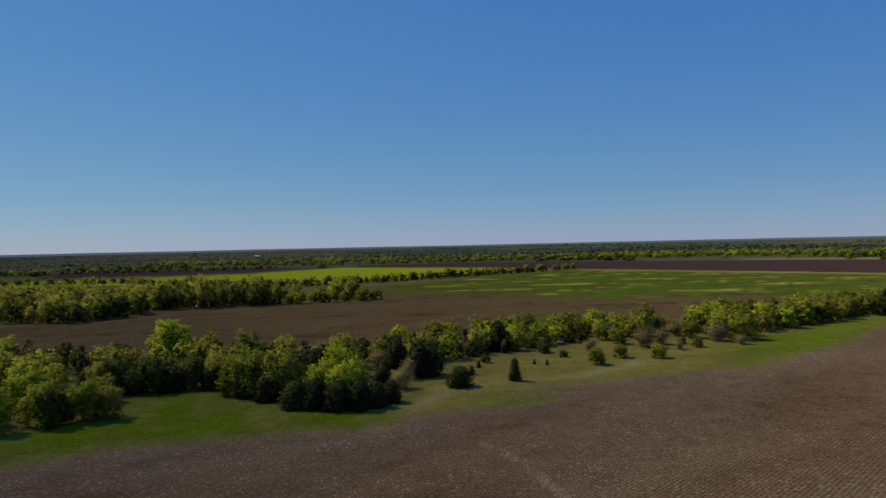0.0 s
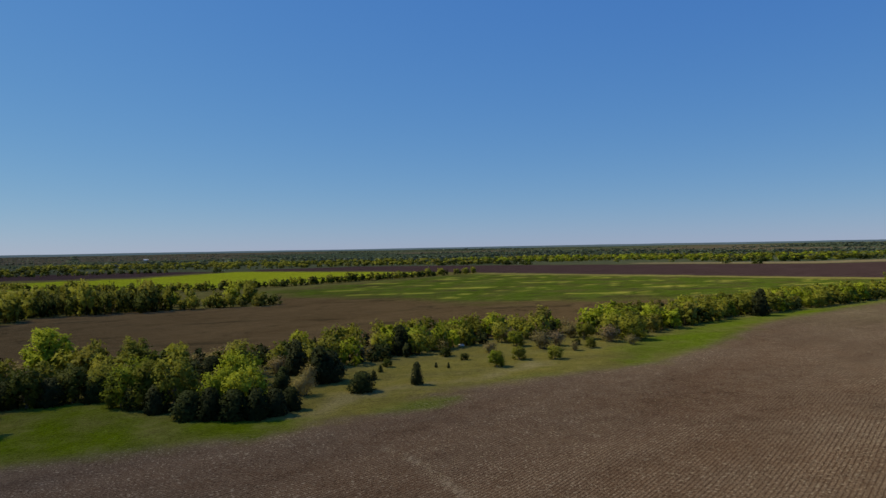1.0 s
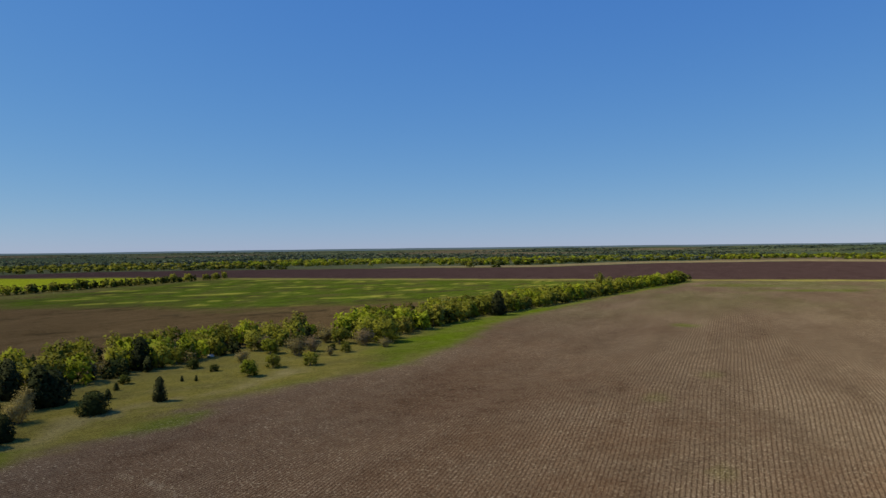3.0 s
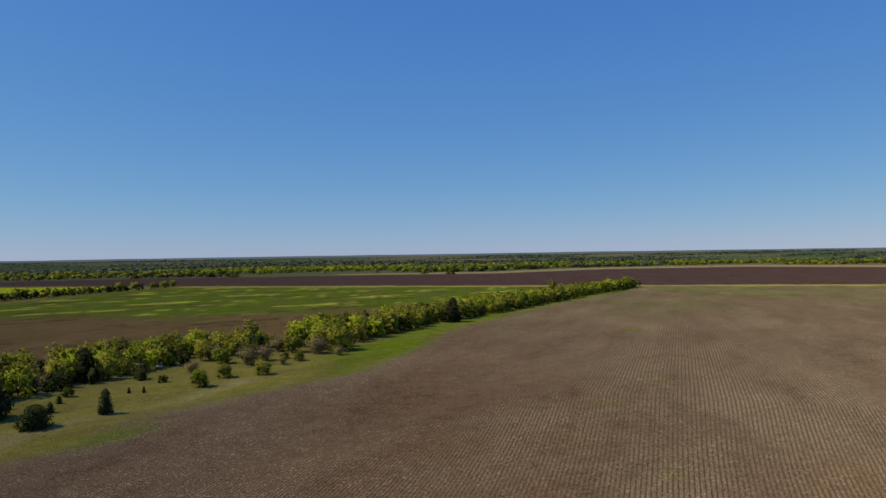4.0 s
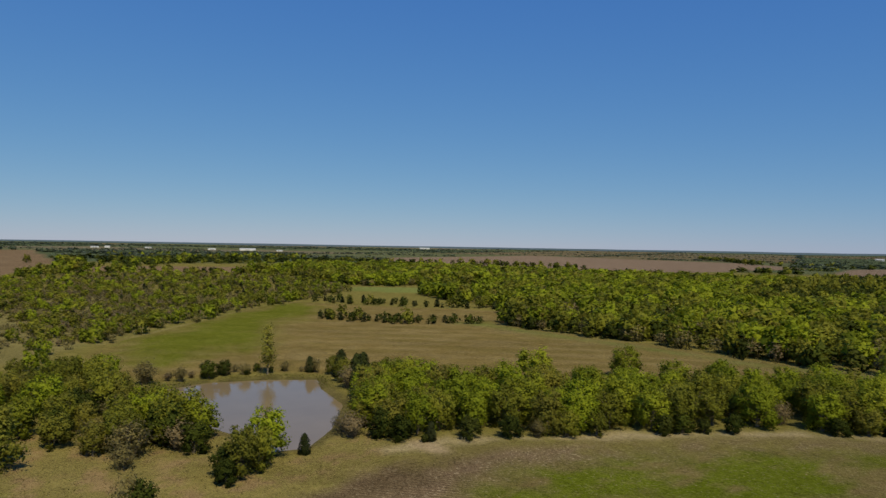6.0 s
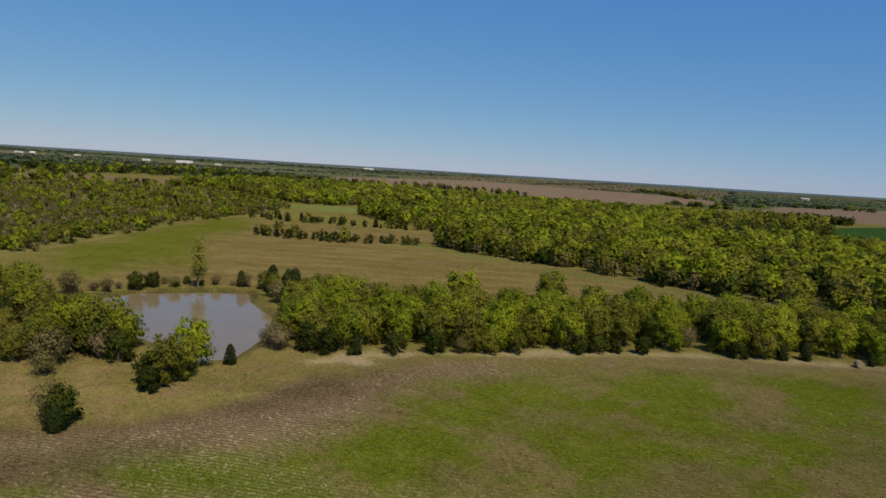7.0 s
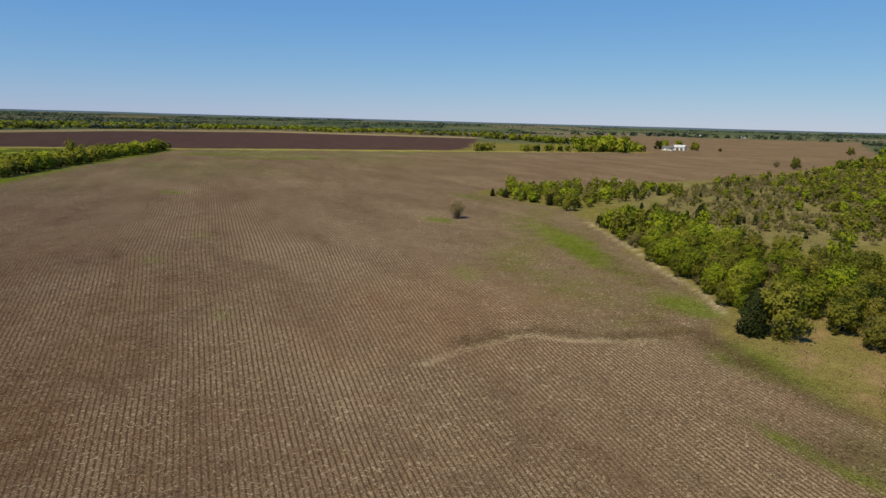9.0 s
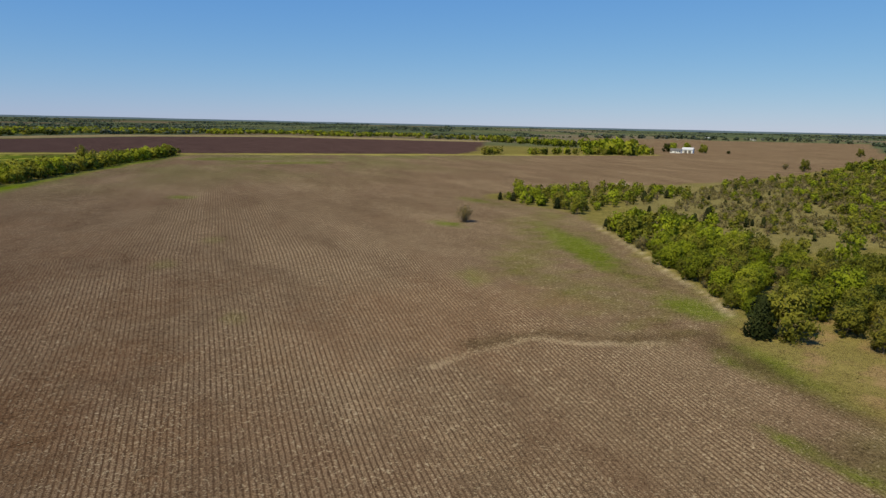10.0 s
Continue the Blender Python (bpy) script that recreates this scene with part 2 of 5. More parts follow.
CROP = [(160, -612), (130, -800), (-200, -900), (-260, -420), (40, -420), (100, -470)]
EAST_BROWN = [(1224, -860), (1500, -1760), (712, -1607), (440, -1250), (437, -804), (425, -640), (558, -640)]
SOUTH_BROWN = [(400, -1330), (267, -1865), (-300, -1700), (60, -830), (193, -850), (300, -900)]
WEEDS = [(60, -24), (54, -33), (52, -44), (54, -58), (61, -72), (48, -95), (28, -117), (0, -144), (-60, -160), (-60, -60), (5, -36), (34, -34), (50, -26)]
DRY = [(106, -10), (97, -8), (85, -15), (74, -22), (67, -30), (66, -40), (71, -58), (76, -68), (90, -60), (108, -44), (116, -20)]
RED_DIMMED_SOIL = [(-60, 20), (-60, 96), (20, 128), (90, 170), (135, 205), (112, 130), (66, 66), (24, 24)]
FAR_TAN = [(420, 950), (600, 806), (829, 818), (1050, 708), (1140, 350), (1240, 375), (1170, 775), (880, 915), (640, 880), (440, 1000)]
HEADLAND = [(206, 28), (137, 2), (104, -9), (94, 6), (108, 24), (142, 40), (190, 46), (236, 62), (250, 80), (262, 80), (228, 38)]
BRUSH = [(214, 14), (262, 20), (345, 30), (430, -22), (500, -72), (420, -142), (330, -152), (285, -140), (240, -92), (206, -56), (180, -30)]
EAST_STRIP = [(690, -165), (655, -275), (640, -350), (760, -430), (800, -330), (860, -215)]
GLADE_GROUND = [(-10, 118), (6, 124), (16, 138), (40, 150), (70, 165), (84, 196), (76, 212), (40, 200), (14, 180), (-4, 160), (-10, 140)]
GLADE_PATH = [(-13, 123), (-6, 127), (0, 138), (12, 147), (30, 153), (47, 167)]
POND = [(137, -46), (138, -62), (134, -72), (127, -82), (117, -77), (103, -73), (90, -62), (83, -53), (85, -47), (98, -47), (118, -43)]


def inside(px, py, poly):
    """Signed distance to an outline, negative inside."""
    best, odd = np.full(px.shape, 1e18), np.zeros(px.shape, bool)
    for (ax, ay), (bx, by) in zip(poly, poly[1:] + poly[:1]):
        ex, ey = bx - ax, by - ay
        wx, wy = px - ax, py - ay
        k = np.clip((wx * ex + wy * ey) / (ex * ex + ey * ey), 0, 1)
        best = np.minimum(best, (wx - ex * k) ** 2 + (wy - ey * k) ** 2)
        if ay != by:
            odd ^= ((ay > py) != (by > py)) & (px < (bx - ax) * (py - ay) / (by - ay) + ax)
    return np.sqrt(best) * np.where(odd, -1, 1)


def near_line(px, py, pts):
    best = np.full(px.shape, 1e18)
    for (ax, ay), (bx, by) in zip(pts, pts[1:]):
        ex, ey = bx - ax, by - ay
        k = np.clip(((px - ax) * ex + (py - ay) * ey) / (ex * ex + ey * ey), 0, 1)
        best = np.minimum(best, (px - ax - ex * k) ** 2 + (py - ay - ey * k) ** 2)
    return np.sqrt(best)


def ripple(px, py, size, seed, octaves=3):
    """Smooth random hills of about that size, -1 to 1."""
    rng, out, amp = np.random.RandomState(seed), 0 * px, 1.0
    for _ in range(octaves):
        for _ in range(5):
            a, ph = rng.rand() * 6.283, rng.rand() * 6.283
            k = 6.283 / size * (0.6 + 0.8 * rng.rand())
            out = out + amp * np.sin(k * (px * math.cos(a) + py * math.sin(a)) + ph) / 3.2
        size, amp = size / 2.3, amp * 0.6
    return np.clip(out / 1.3, -1, 1)


def soft(d, width):
    k = np.clip(0.5 - d / (2 * width), 0, 1)
    return k * k * (3 - 2 * k)


def far_rise(px, py):
    """The plain swells a little towards the horizon."""
    r = np.hypot(px, py)
    k = np.clip((r - 1500) / 3300, 0, 1)
    return 13 * k * k * (3 - 2 * k) * (1 + 0.25 * ripple(px, py, 2400, 8))


SOIL, DARK_SOIL = (0.134, 0.094, 0.060), (0.062, 0.038, 0.036)
GREEN, CROP_GREEN, YELLOW, HAY = (0.085, 0.145, 0.02), (0.022, 0.062, 0.015), (0.30, 0.33, 0.015), (0.142, 0.106, 0.040)


def land_cover(px, py):
    """Colour, drill rows, grass tufts and the kind of land at each place."""
    n = len(px)
    col = np.tile(np.array((0.15, 0.128, 0.04)), (n, 1))
    rows, tuft, kind = np.zeros(n), np.ones(n), np.zeros(n, int)
    wob = 3.0 * ripple(px, py, 22, 1) + 1.2 * ripple(px, py, 5, 2)
    r = np.hypot(px, py)

    def lay(w, colour, row, tuf, k=None):
        nonlocal col, rows, tuft
        w = np.clip(w, 0, 1)
        col = col * (1 - w[:, None]) + w[:, None] * np.array(colour)
        rows, tuft = rows * (1 - w) + row * w, tuft * (1 - w) + tuf * w
        if k is not None:
            kind[w > 0.5] = k

    # patchwork of far farms
    a = 0.35
    u, v = (px * math.cos(a) + py * math.sin(a)) / 600, (py * math.cos(a) - px * math.sin(a)) / 480
    v = v + 0.5 * (np.floor(u) % 2)
    pick = np.modf(np.abs(np.sin(np.floor(u) * 12.9898 + np.floor(v) * 78.233) * 43758.5453))[0]
    far = np.clip((r - 950) / 150, 0, 1)
    # base tint of the far plain is blued and greyed, haze painted in
    lay(far, (0.060, 0.078, 0.043), 0, 0.0)
    lay(far * (pick < 0.14), (0.115, 0.095, 0.058), 0, 0)
    lay(far * (pick > 0.72), (0.085, 0.095, 0.05), 0, 0.0)
    lay(far * ((pick > 0.62) & (pick <= 0.72)), (0.125, 0.11, 0.075), 0, 0.0)
    lay(soft(inside(px, py, BACK_FIELD) + wob, 3), (0.122, 0.080, 0.036), 0.12, 0.0, 2)
    strips = ripple(px * 0.35 + py * 0.1, py * 2.0 - px * 0.3, 42, 3)
    wash = ripple(px * 0.5 + py * 0.2, py * 1.6 - px * 0.2, 110, 27, 2)
    lay(soft(inside(px, py, BACK_GREEN) + 14 * strips, 22) * np.clip(0.9 + 0.4 * ripple(px, py, 50, 5), 0, 1), (0.078, 0.115, 0.010), 0.2, 0.1)
    lay(soft(inside(px, py, BACK_GREEN) + 10, 8) * np.clip(4 * strips - 2.0, 0, 1), (0.30, 0.29, 0.045), 0, 0)
    lay(soft(inside(px, py, BACK_FIELD) + 14, 8) * np.clip(1 - 7 * np.abs(np.sin(5 * wash)), 0, 1) * 0.7, (0.045, 0.036, 0.016), 0, 0)
    lay(soft(inside(px, py, BACK_FIELD) + 12, 8) * np.clip(-3 * strips - 1.7, 0, 1) * 0.8, (0.06, 0.045, 0.022), 0, 0)
    lay(soft(inside(px, py, RAPE) + wob, 3), YELLOW, 0.1, 0.0, 3)
    lay(soft(inside(px, py, PLOUGH) + wob, 3), DARK_SOIL, 0.15, 0.0, 4)
    lay(soft(inside(px, py, LEFT_PLOUGH) + wob, 3), DARK_SOIL, 0.15, 0.0, 4)
    lay(soft(near_line(px, py, [(138, 740), (455, 405), (648, 200), (800, 42)]) - 11 + 0.4 * wob, 3), (0.25, 0.225, 0.06), 0, 0.2)
    lay(soft(inside(px, py, FAR_TAN) + wob, 6), (0.22, 0.175, 0.095), 0, 0.2)
    lay(soft(inside(px, py, EAST_BROWN) + wob, 6), (0.17, 0.125, 0.095), 0.2, 0, 5)
    lay(soft(inside(px, py, SOUTH_BROWN) + wob, 6), (0.17, 0.125, 0.095), 0.2, 0, 5)
    lay(soft(inside(px, py, CROP) + wob, 3), CROP_GREEN, 0.2, 0, 6)
    lay(soft(inside(px, py, EAST_STRIP) + wob, 4), (0.15, 0.105, 0.065), 0.2, 0, 5)
    lay(soft(inside(px, py, BRUSH) + wob, 5), (0.148, 0.128, 0.052), 0, 0.35)
    # the big drilled field
    d = inside(px, py, BROWN) + 0.7 * wob
    lay(soft(d, 3.0), SOIL, 1, 0, 1)
    body = soft(d + 4, 4)
    cr, sr = math.cos(ROW_WAY), math.sin(ROW_WAY)
    along, off = 0.3 * (px * cr + py * sr), py * cr - px * sr
    lay(body * np.clip(0.4 * ripple(along, off, 70, 6) - 0.05, 0, 0.2), (0.105, 0.062, 0.042), 1, 0)
    lay(body * np.clip(0.7 * ripple(along, off, 46, 7) - 0.1, 0, 0.4), (0.21, 0.155, 0.10), 1, 0)
    # redder soil; its tint also carries backlit dimness and lens falloff
    lay(body * 0.8 * soft(inside(px, py, RED_DIMMED_SOIL) + 4 * wob, 22) * np.clip(0.9 + 0.3 * ripple(px, py, 30, 23), 0, 1), (0.122, 0.064, 0.030), 0.75, 0)
    # the same dimness painted more broadly, as a darker soil tint
    lay(body * 0.55 * np.clip((py - 40) / 70, 0, 1) * np.clip((190 - px) / 90, 0, 1), (0.104, 0.069, 0.047), 0.75, 0)
    rows *= 1 - 0.66 * np.clip((r - 110) / 240, 0, 1)
    lay(body * soft(inside(px, py, HEADLAND) + 2 * wob, 8) * np.clip(0.5 + 0.5 * ripple(px, py, 24, 22), 0, 0.8), (0.100, 0.102, 0.022), 0.35, 0.1)
    fade = np.clip((r - 230) / 300, 0, 1) * np.clip((py - 120) / 120, 0, 1)
    lay(body * fade * np.clip(0.4 + 0.7 * ripple(along, off, 60, 9), 0, 0.75), (0.115, 0.12, 0.04), 0.6, 0.1)
    # weeds in the field
    for x, y, ax, ay, turn, k in [(158, 22, 24, 5, 0.35, 1), (113, -2, 9, 5, 0.4, 0.8), (184, 68, 8, 4, 0.9, 1), (201, 180, 5, 4, 0, 0.8), (119, 38, 9, 3, 0.4, 0.5),
                                  (84, -13, 9, 5, 0.9, 0.9), (250, 80, 14, 4, 0.9, 0.6), (75, 62, 4, 2, 0.6, 0.3), (130, 110, 5, 3, 0.6, 0.3),
                                  (168, 28, 32, 5, 0.46, 0.9), (110, -3, 9, 5, 0.8, 0.7), (82, -16, 14, 3.2, 0.46, 0.9), (60, -14.5, 8, 1.5, 0.75, 0.85), (118, 38, 7, 3, 0.9, 0.5), (200, 183, 6, 4, 0.6, 0.5), (410, 268, 34, 10, -0.75, 0.8),
                                  (101, 99, 5, 3, 0.6, 0.3), (8, 128, 8, 4, 0.5, 0.8), (14, 130, 9, 5, 0.5, 0.9), (42, 156, 12, 6, 0.5, 0.7), (420, 330, 40, 18, -0.7, 0.6)]:
        c, s = math.cos(turn), math.sin(turn)
        e = np.hypot(((px - x) * c + (py - y) * s) / ax, ((py - y) * c - (px - x) * s) / ay)
        lay(k * soft(e - 0.85 + 0.25 * ripple(px, py, 8, 11), 0.45), (0.088, 0.116, 0.010), 0.35, 0.1)
    w = soft(inside(px, py, WEEDS) + wob, 6)
    lay(w * 0.92, (0.112, 0.092, 0.034), 0.12, 0.1)
    lay(w * np.clip(0.75 + 0.8 * ripple(px, py, 26, 12), 0.2, 0.97), (0.074, 0.096, 0.006), 0.1, 0.1)
    lay(w * np.clip(1.3 * ripple(px, py, 19, 13) - 0.3, 0, 0.7), (0.135, 0.1, 0.045), 0.15, 0.1)
    e = np.hypot(((px - 50) * 0.82 + (py + 30) * 0.57) / 17, ((py + 30) * 0.82 - (px - 50) * 0.57) / 6)
    lay(soft(e - 0.8 + 0.3 * ripple(px, py, 12, 36), 0.5) * 0.9, (0.075, 0.108, 0.006), 0.7, 0)
    # dry grass of the glade
    lay(soft(inside(px, py, GLADE_GROUND) + wob, 5) * np.clip(0.75 + 0.6 * ripple(px, py, 14, 26), 0.2, 1), (0.185, 0.158, 0.036), 0, 0.5, 0)
    lay(soft(near_line(px, py, GLADE_PATH) - 2.2 + 0.8 * wob, 2.5) * 0.75, (0.235, 0.195, 0.085), 0, 0.1)
    lay(soft(np.hypot((px - 364) / 14, (py - 36) / 5) - 0.8, 0.3), (0.36, 0.31, 0.22), 0, 0)
    # ridge of washed-up straw and the damp hollow behind it
    line = near_line(px, py, [(68, 27), (75, 24), (84, 18), (84, 11), (89, 1)])
    lay(soft(line - 0.5 + 0.5 * ripple(px, py, 5, 14), 0.9) * 0.8, (0.31, 0.24, 0.16), 0.3, 0)
    line = near_line(px, py, [(5, 103), (9, 96), (13, 83), (15, 74)])
    lay(soft(line - 0.1 + 0.5 * ripple(px, py, 4, 33), 0.6) * 0.7, (0.30, 0.235, 0.16), 0.5, 0)
    lay(body * 0.5 * soft(np.hypot((px - 92) / 34, (py - 34) / 24) - 0.8 + 0.3 * ripple(px, py, 18, 34), 0.4), (0.165, 0.098, 0.056), 0.8, 0)
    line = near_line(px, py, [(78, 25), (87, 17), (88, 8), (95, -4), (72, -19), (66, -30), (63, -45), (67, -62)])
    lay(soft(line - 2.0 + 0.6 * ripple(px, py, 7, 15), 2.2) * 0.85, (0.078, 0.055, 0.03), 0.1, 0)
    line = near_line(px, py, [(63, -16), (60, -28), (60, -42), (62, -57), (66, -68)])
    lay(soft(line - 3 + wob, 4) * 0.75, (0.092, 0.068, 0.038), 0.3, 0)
    # grass margins
    lay(soft(inside(px, py, VERGE) + 1.2 * wob, 6) * np.clip(0.85 + 0.3 * ripple(px, py, 30, 16), 0, 1), (0.094, 0.134, 0.008), 0, 0.2, 0)
    lay(soft(inside(px, py, LEFT_GRASS) + wob, 5) * np.clip(0.8 + 0.5 * ripple(px, py, 25, 17), 0.2, 1), (0.085, 0.115, 0.004), 0, 0.25, 0)
    lay(soft(inside(px, py, DRY) + 0.5 * wob, 2.5) * 0.85, (0.152, 0.126, 0.044), 0, 0.35, 0)
    lay(soft(inside(px, py, DRY) + 1, 2) * np.clip(1.2 * ripple(px, py, 9, 24) - 0.1, 0, 0.7), (0.19, 0.125, 0.07), 0, 0.2)
    line = near_line(px, py, [(203, 26), (179, 17), (157, 8), (137, 1), (124, -5), (108, -9)])
    lay(soft(line - 0.5 + 0.5 * ripple(px, py, 6, 28), 0.9) * 0.85, (0.36, 0.30, 0.20), 0, 0.2)
    line = near_line(px, py, [(70, -62), (69, -70), (54, -92), (35, -114), (6, -140)])
    lay(soft(line - 4 + wob, 5) * 0.85, (0.132, 0.112, 0.036), 0, 0.2)
    line = near_line(px, py, [(74, -60), (73, -69), (58, -93), (39, -117), (11, -142)])
    lay(soft(line - 1.5 + 0.4 * wob, 1.5) * 0.8, (0.29, 0.235, 0.14), 0, 0.4)
    e = np.hypot((px - 72) / 5, (py + 66) / 2.5)
    lay(soft(e - 0.8, 0.4), (0.27, 0.21, 0.13), 0, 0)
    # hay meadows behind the pond
    lay(soft(inside(px, py, MEADOW) + 0.6 * wob, 3), HAY, 0, 0.15, 7)
    lay(soft(inside(px, py, MEADOW), 3) * np.clip(0.8 * ripple(px + 0.4 * py, py * 2, 40, 18), 0, 0.5), (0.155, 0.118, 0.05), 0, 0)
    lay(soft(inside(px, py, MEADOW) + 3, 3) * np.clip(1.1 * ripple(0.25 * (0.75 * px + 0.66 * py), 0.75 * py - 0.66 * px, 13, 29) - 0.1, 0, 0.32), (0.195, 0.155, 0.08), 0, 0)
    lay(soft(inside(px, py, MEADOW) + 3, 3) * np.clip(-1.1 * ripple(0.25 * (0.75 * px + 0.66 * py), 0.75 * py - 0.66 * px, 13, 29) - 0.2, 0, 0.28), (0.085, 0.078, 0.022), 0, 0)
    lay(soft(inside(px, py, MEADOW_GREEN) + 2 * wob, 12) * 0.85, (0.080, 0.098, 0.008), 0, 0.2)
    lay(soft(inside(px, py, MEADOW) + 4, 4) * soft(np.abs(py + 186) - 6 + wob, 6) * 0.6 * (px < 190), (0.10, 0.14, 0.03), 0, 0.2)
    lay(soft(near_line(px, py, [(205, -58), (238, -96), (282, -143), (302, -178)]) - 0.5, 1.5) * 0.5, (0.24, 0.20, 0.11), 0, 0.2)
    lay(soft(inside(px, py, FAR_MEADOW) + wob, 3), (0.13, 0.15, 0.045), 0, 0.2, 7)
    lay(soft(inside(px, py, POND) - 1.0 + 0.3 * wob, 1.0), (0.085, 0.072, 0.03), 0, 0.4)
    return col, rows, tuft, kind


def grid_of_land():
    rings = [0.0]
    r = 18.0
    while r < 6200:
        rings.append(r)
        r *= 1.017
    rays = list(np.arange(-185, 40, 0.52)) + list(np.arange(40, 175, 6.0))
    yaw = np.radians(np.array(rays))
    rr, aa = np.meshgrid(np.array(rings[1:]), yaw, indexing="ij")
    px, py = (-rr * np.sin(aa)).ravel(), (rr * np.cos(aa)).ravel()
    col, rows, tuft, kind = land_cover(px, py)
    z = far_rise(px, py) + np.where(np.hypot(px, py) < 900, 0.25 * ripple(px, py, 60, 21), 0)
    pond = inside(px, py, POND)
    z = np.where(pond < 6, np.minimum(z, 0.05), z) - 1.6 * soft(pond + 1.2, 2.2)
    co = np.stack([px, py, z], 1)
    n, m = len(rings) - 1, len(rays)
    i, j = np.meshgrid(np.arange(n - 1), np.arange(m), indexing="ij")
    k = (j + 1) % m
    quads = np.stack([i * m + j, i * m + k, (i + 1) * m + k, (i + 1) * m + j], -1).reshape(-1, 4)
    quads = quads[:, ::-1]
    # the middle is closed by a fan
    centre = len(co)
    co = np.vstack([co, [[0, 0, 0]]])
    col, rows, tuft, kind = np.vstack([col, [SOIL]]), np.append(rows, 1), np.append(tuft, 0), np.append(kind, 1)
    fan = [(centre, q, (q + 1) % m) for q in range(m)]
    return co, quads, fan, col, rows, tuft, kind


LAND = [("ground", "open rough grassland with hedges and far farms", "ground"),
        ("field", "brown drilled field with straw residue rows", "field"),
        ("field", "brown field greening with patchy weeds behind trees", "field"),
        ("field", "bright yellow green flowering field", "field"),
        ("field", "dark freshly ploughed purple brown field", "field"),
        ("field", "pale brown bare field beyond the woods", "field"),
        ("field", "dark green young crop field", "field"),
        ("meadow", "mown tan hay meadow with green edges", "meadow")]


def build_land():
    co, quads, fan, col, rows, tuft, kind = grid_of_land()
    of = kind[quads[:, 0]]
    for k, (name, label, category) in enumerate(LAND):
        mine = quads[of == k]
        if not len(mine):
            continue
        used, back = np.unique(mine, return_inverse=True)
        faces = back.reshape(-1, 4).tolist()
        pts = co[used]
        c, rw, tf = col[used], rows[used], tuft[used]
        if k == 1:
            base = len(pts)
            extra = np.array([f[0:1] + f[1:] for f in fan])
            ids = np.unique(extra)
            pts, c, rw, tf = np.vstack([pts, co[ids]]), np.vstack([c, col[ids]]), np.append(rw, rows[ids]), np.append(tf, tuft[ids])
            faces += (np.searchsorted(ids, extra) + base).tolist()
        me = bpy.data.meshes.new(name)
        me.from_pydata(pts.tolist(), [], faces)
        me.polygons.foreach_set("use_smooth", [True] * len(me.polygons))
        at = me.attributes.new("tint", "FLOAT_COLOR", "POINT")
        at.data.foreach_set("color", np.hstack([c, np.ones((len(c), 1))]).astype(np.float32).ravel())
        for key, v in (("rows", rw), ("tuft", tf)):
            me.attributes.new(key, "FLOAT", "POINT").data.foreach_set("value", v.astype(np.float32))
        me.materials.append(EARTH)
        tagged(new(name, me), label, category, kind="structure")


build_land()


def mesh_of(name, pts, faces, mat, smooth=False, normals=None):
    me = bpy.data.meshes.new(name)
    me.from_pydata(pts, [], faces)
    if smooth:
        me.polygons.foreach_set("use_smooth", [True] * len(me.polygons))
    if normals is not None:
        me.normals_split_custom_set_from_vertices(normals.tolist())
    me.materials.append(mat)
    return me


def part(name, me, parent, label=""):
    ob = new(name, me)
    ob.parent = parent
    return tagged(ob, label)


def build_pond():
    pts, k = [], len(POND)
    for i in range(k):
        a, b2 = Vector(POND[i]), Vector(POND[(i + 1) % k])
        for s in range(4):
            p = a.lerp(b2, s / 4)
            out = p - Vector((112, -60))
            p = p + out.normalized() * 1.5
            pts.append((p.x, p.y, -0.55))
    me = mesh_of("pond_water", pts, [list(range(len(pts)))], WATER)
    tagged(new("pond_water", me), "muddy brown farm pond reflecting the sky", "pond", kind="structure")


build_pond()


def build_backdrop():
    """A low blue line of distant hills all round, past everything else."""
    m = bpy.data.materials.new("glowing_haze")
    m.use_nodes = True
    b = m.node_tree.nodes["Principled BSDF"]
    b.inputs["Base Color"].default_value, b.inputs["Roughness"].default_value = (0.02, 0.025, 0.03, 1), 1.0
    # the hills shine by themselves: haze blue is painted on as emission
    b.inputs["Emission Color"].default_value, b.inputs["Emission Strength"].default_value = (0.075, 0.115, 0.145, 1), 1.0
    n = 720
    a = np.arange(n) * 6.28319 / n
    top = 25.0 + 2.2 * ripple(900 * np.cos(a), 900 * np.sin(a), 420, 61)
    low = np.stack([4900 * np.cos(a), 4900 * np.sin(a), 0 * a - 4], 1)
    high = np.stack([4925 * np.cos(a), 4925 * np.sin(a), top], 1)
    faces = [(k, (k + 1) % n, n + (k + 1) % n, n + k) for k in range(n)]
    tagged(new("backdrop", mesh_of("backdrop", np.vstack([low, high]).tolist(), faces, m)), "line of far hills on the horizon, blue haze painted as glow", "hills", kind="structure")


build_backdrop()


# ---- plants ----
def tube(pts, faces, path, radii, sides=5):
    """A tapering limb along a path."""
    start = len(pts)
    for i, (p, r) in enumerate(zip(path, radii)):
        way = (path[min(i + 1, len(path) - 1)] - path[max(i - 1, 0)]).normalized()
        side = way.orthogonal().normalized()
        up = way.cross(side)
        for s in range(sides):
            a = 2 * math.pi * s / sides
            pts.append(tuple(p + r * (math.cos(a) * side + math.sin(a) * up)))
    for i in range(len(path) - 1):
        for s in range(sides):
            t = (s + 1) % sides
            faces.append((start + i * sides + s, start + i * sides + t, start + (i + 1) * sides + t, start + (i + 1) * sides + s))


def rounded(v):
    return v / (np.linalg.norm(v, axis=-1, keepdims=True) + 1e-9)


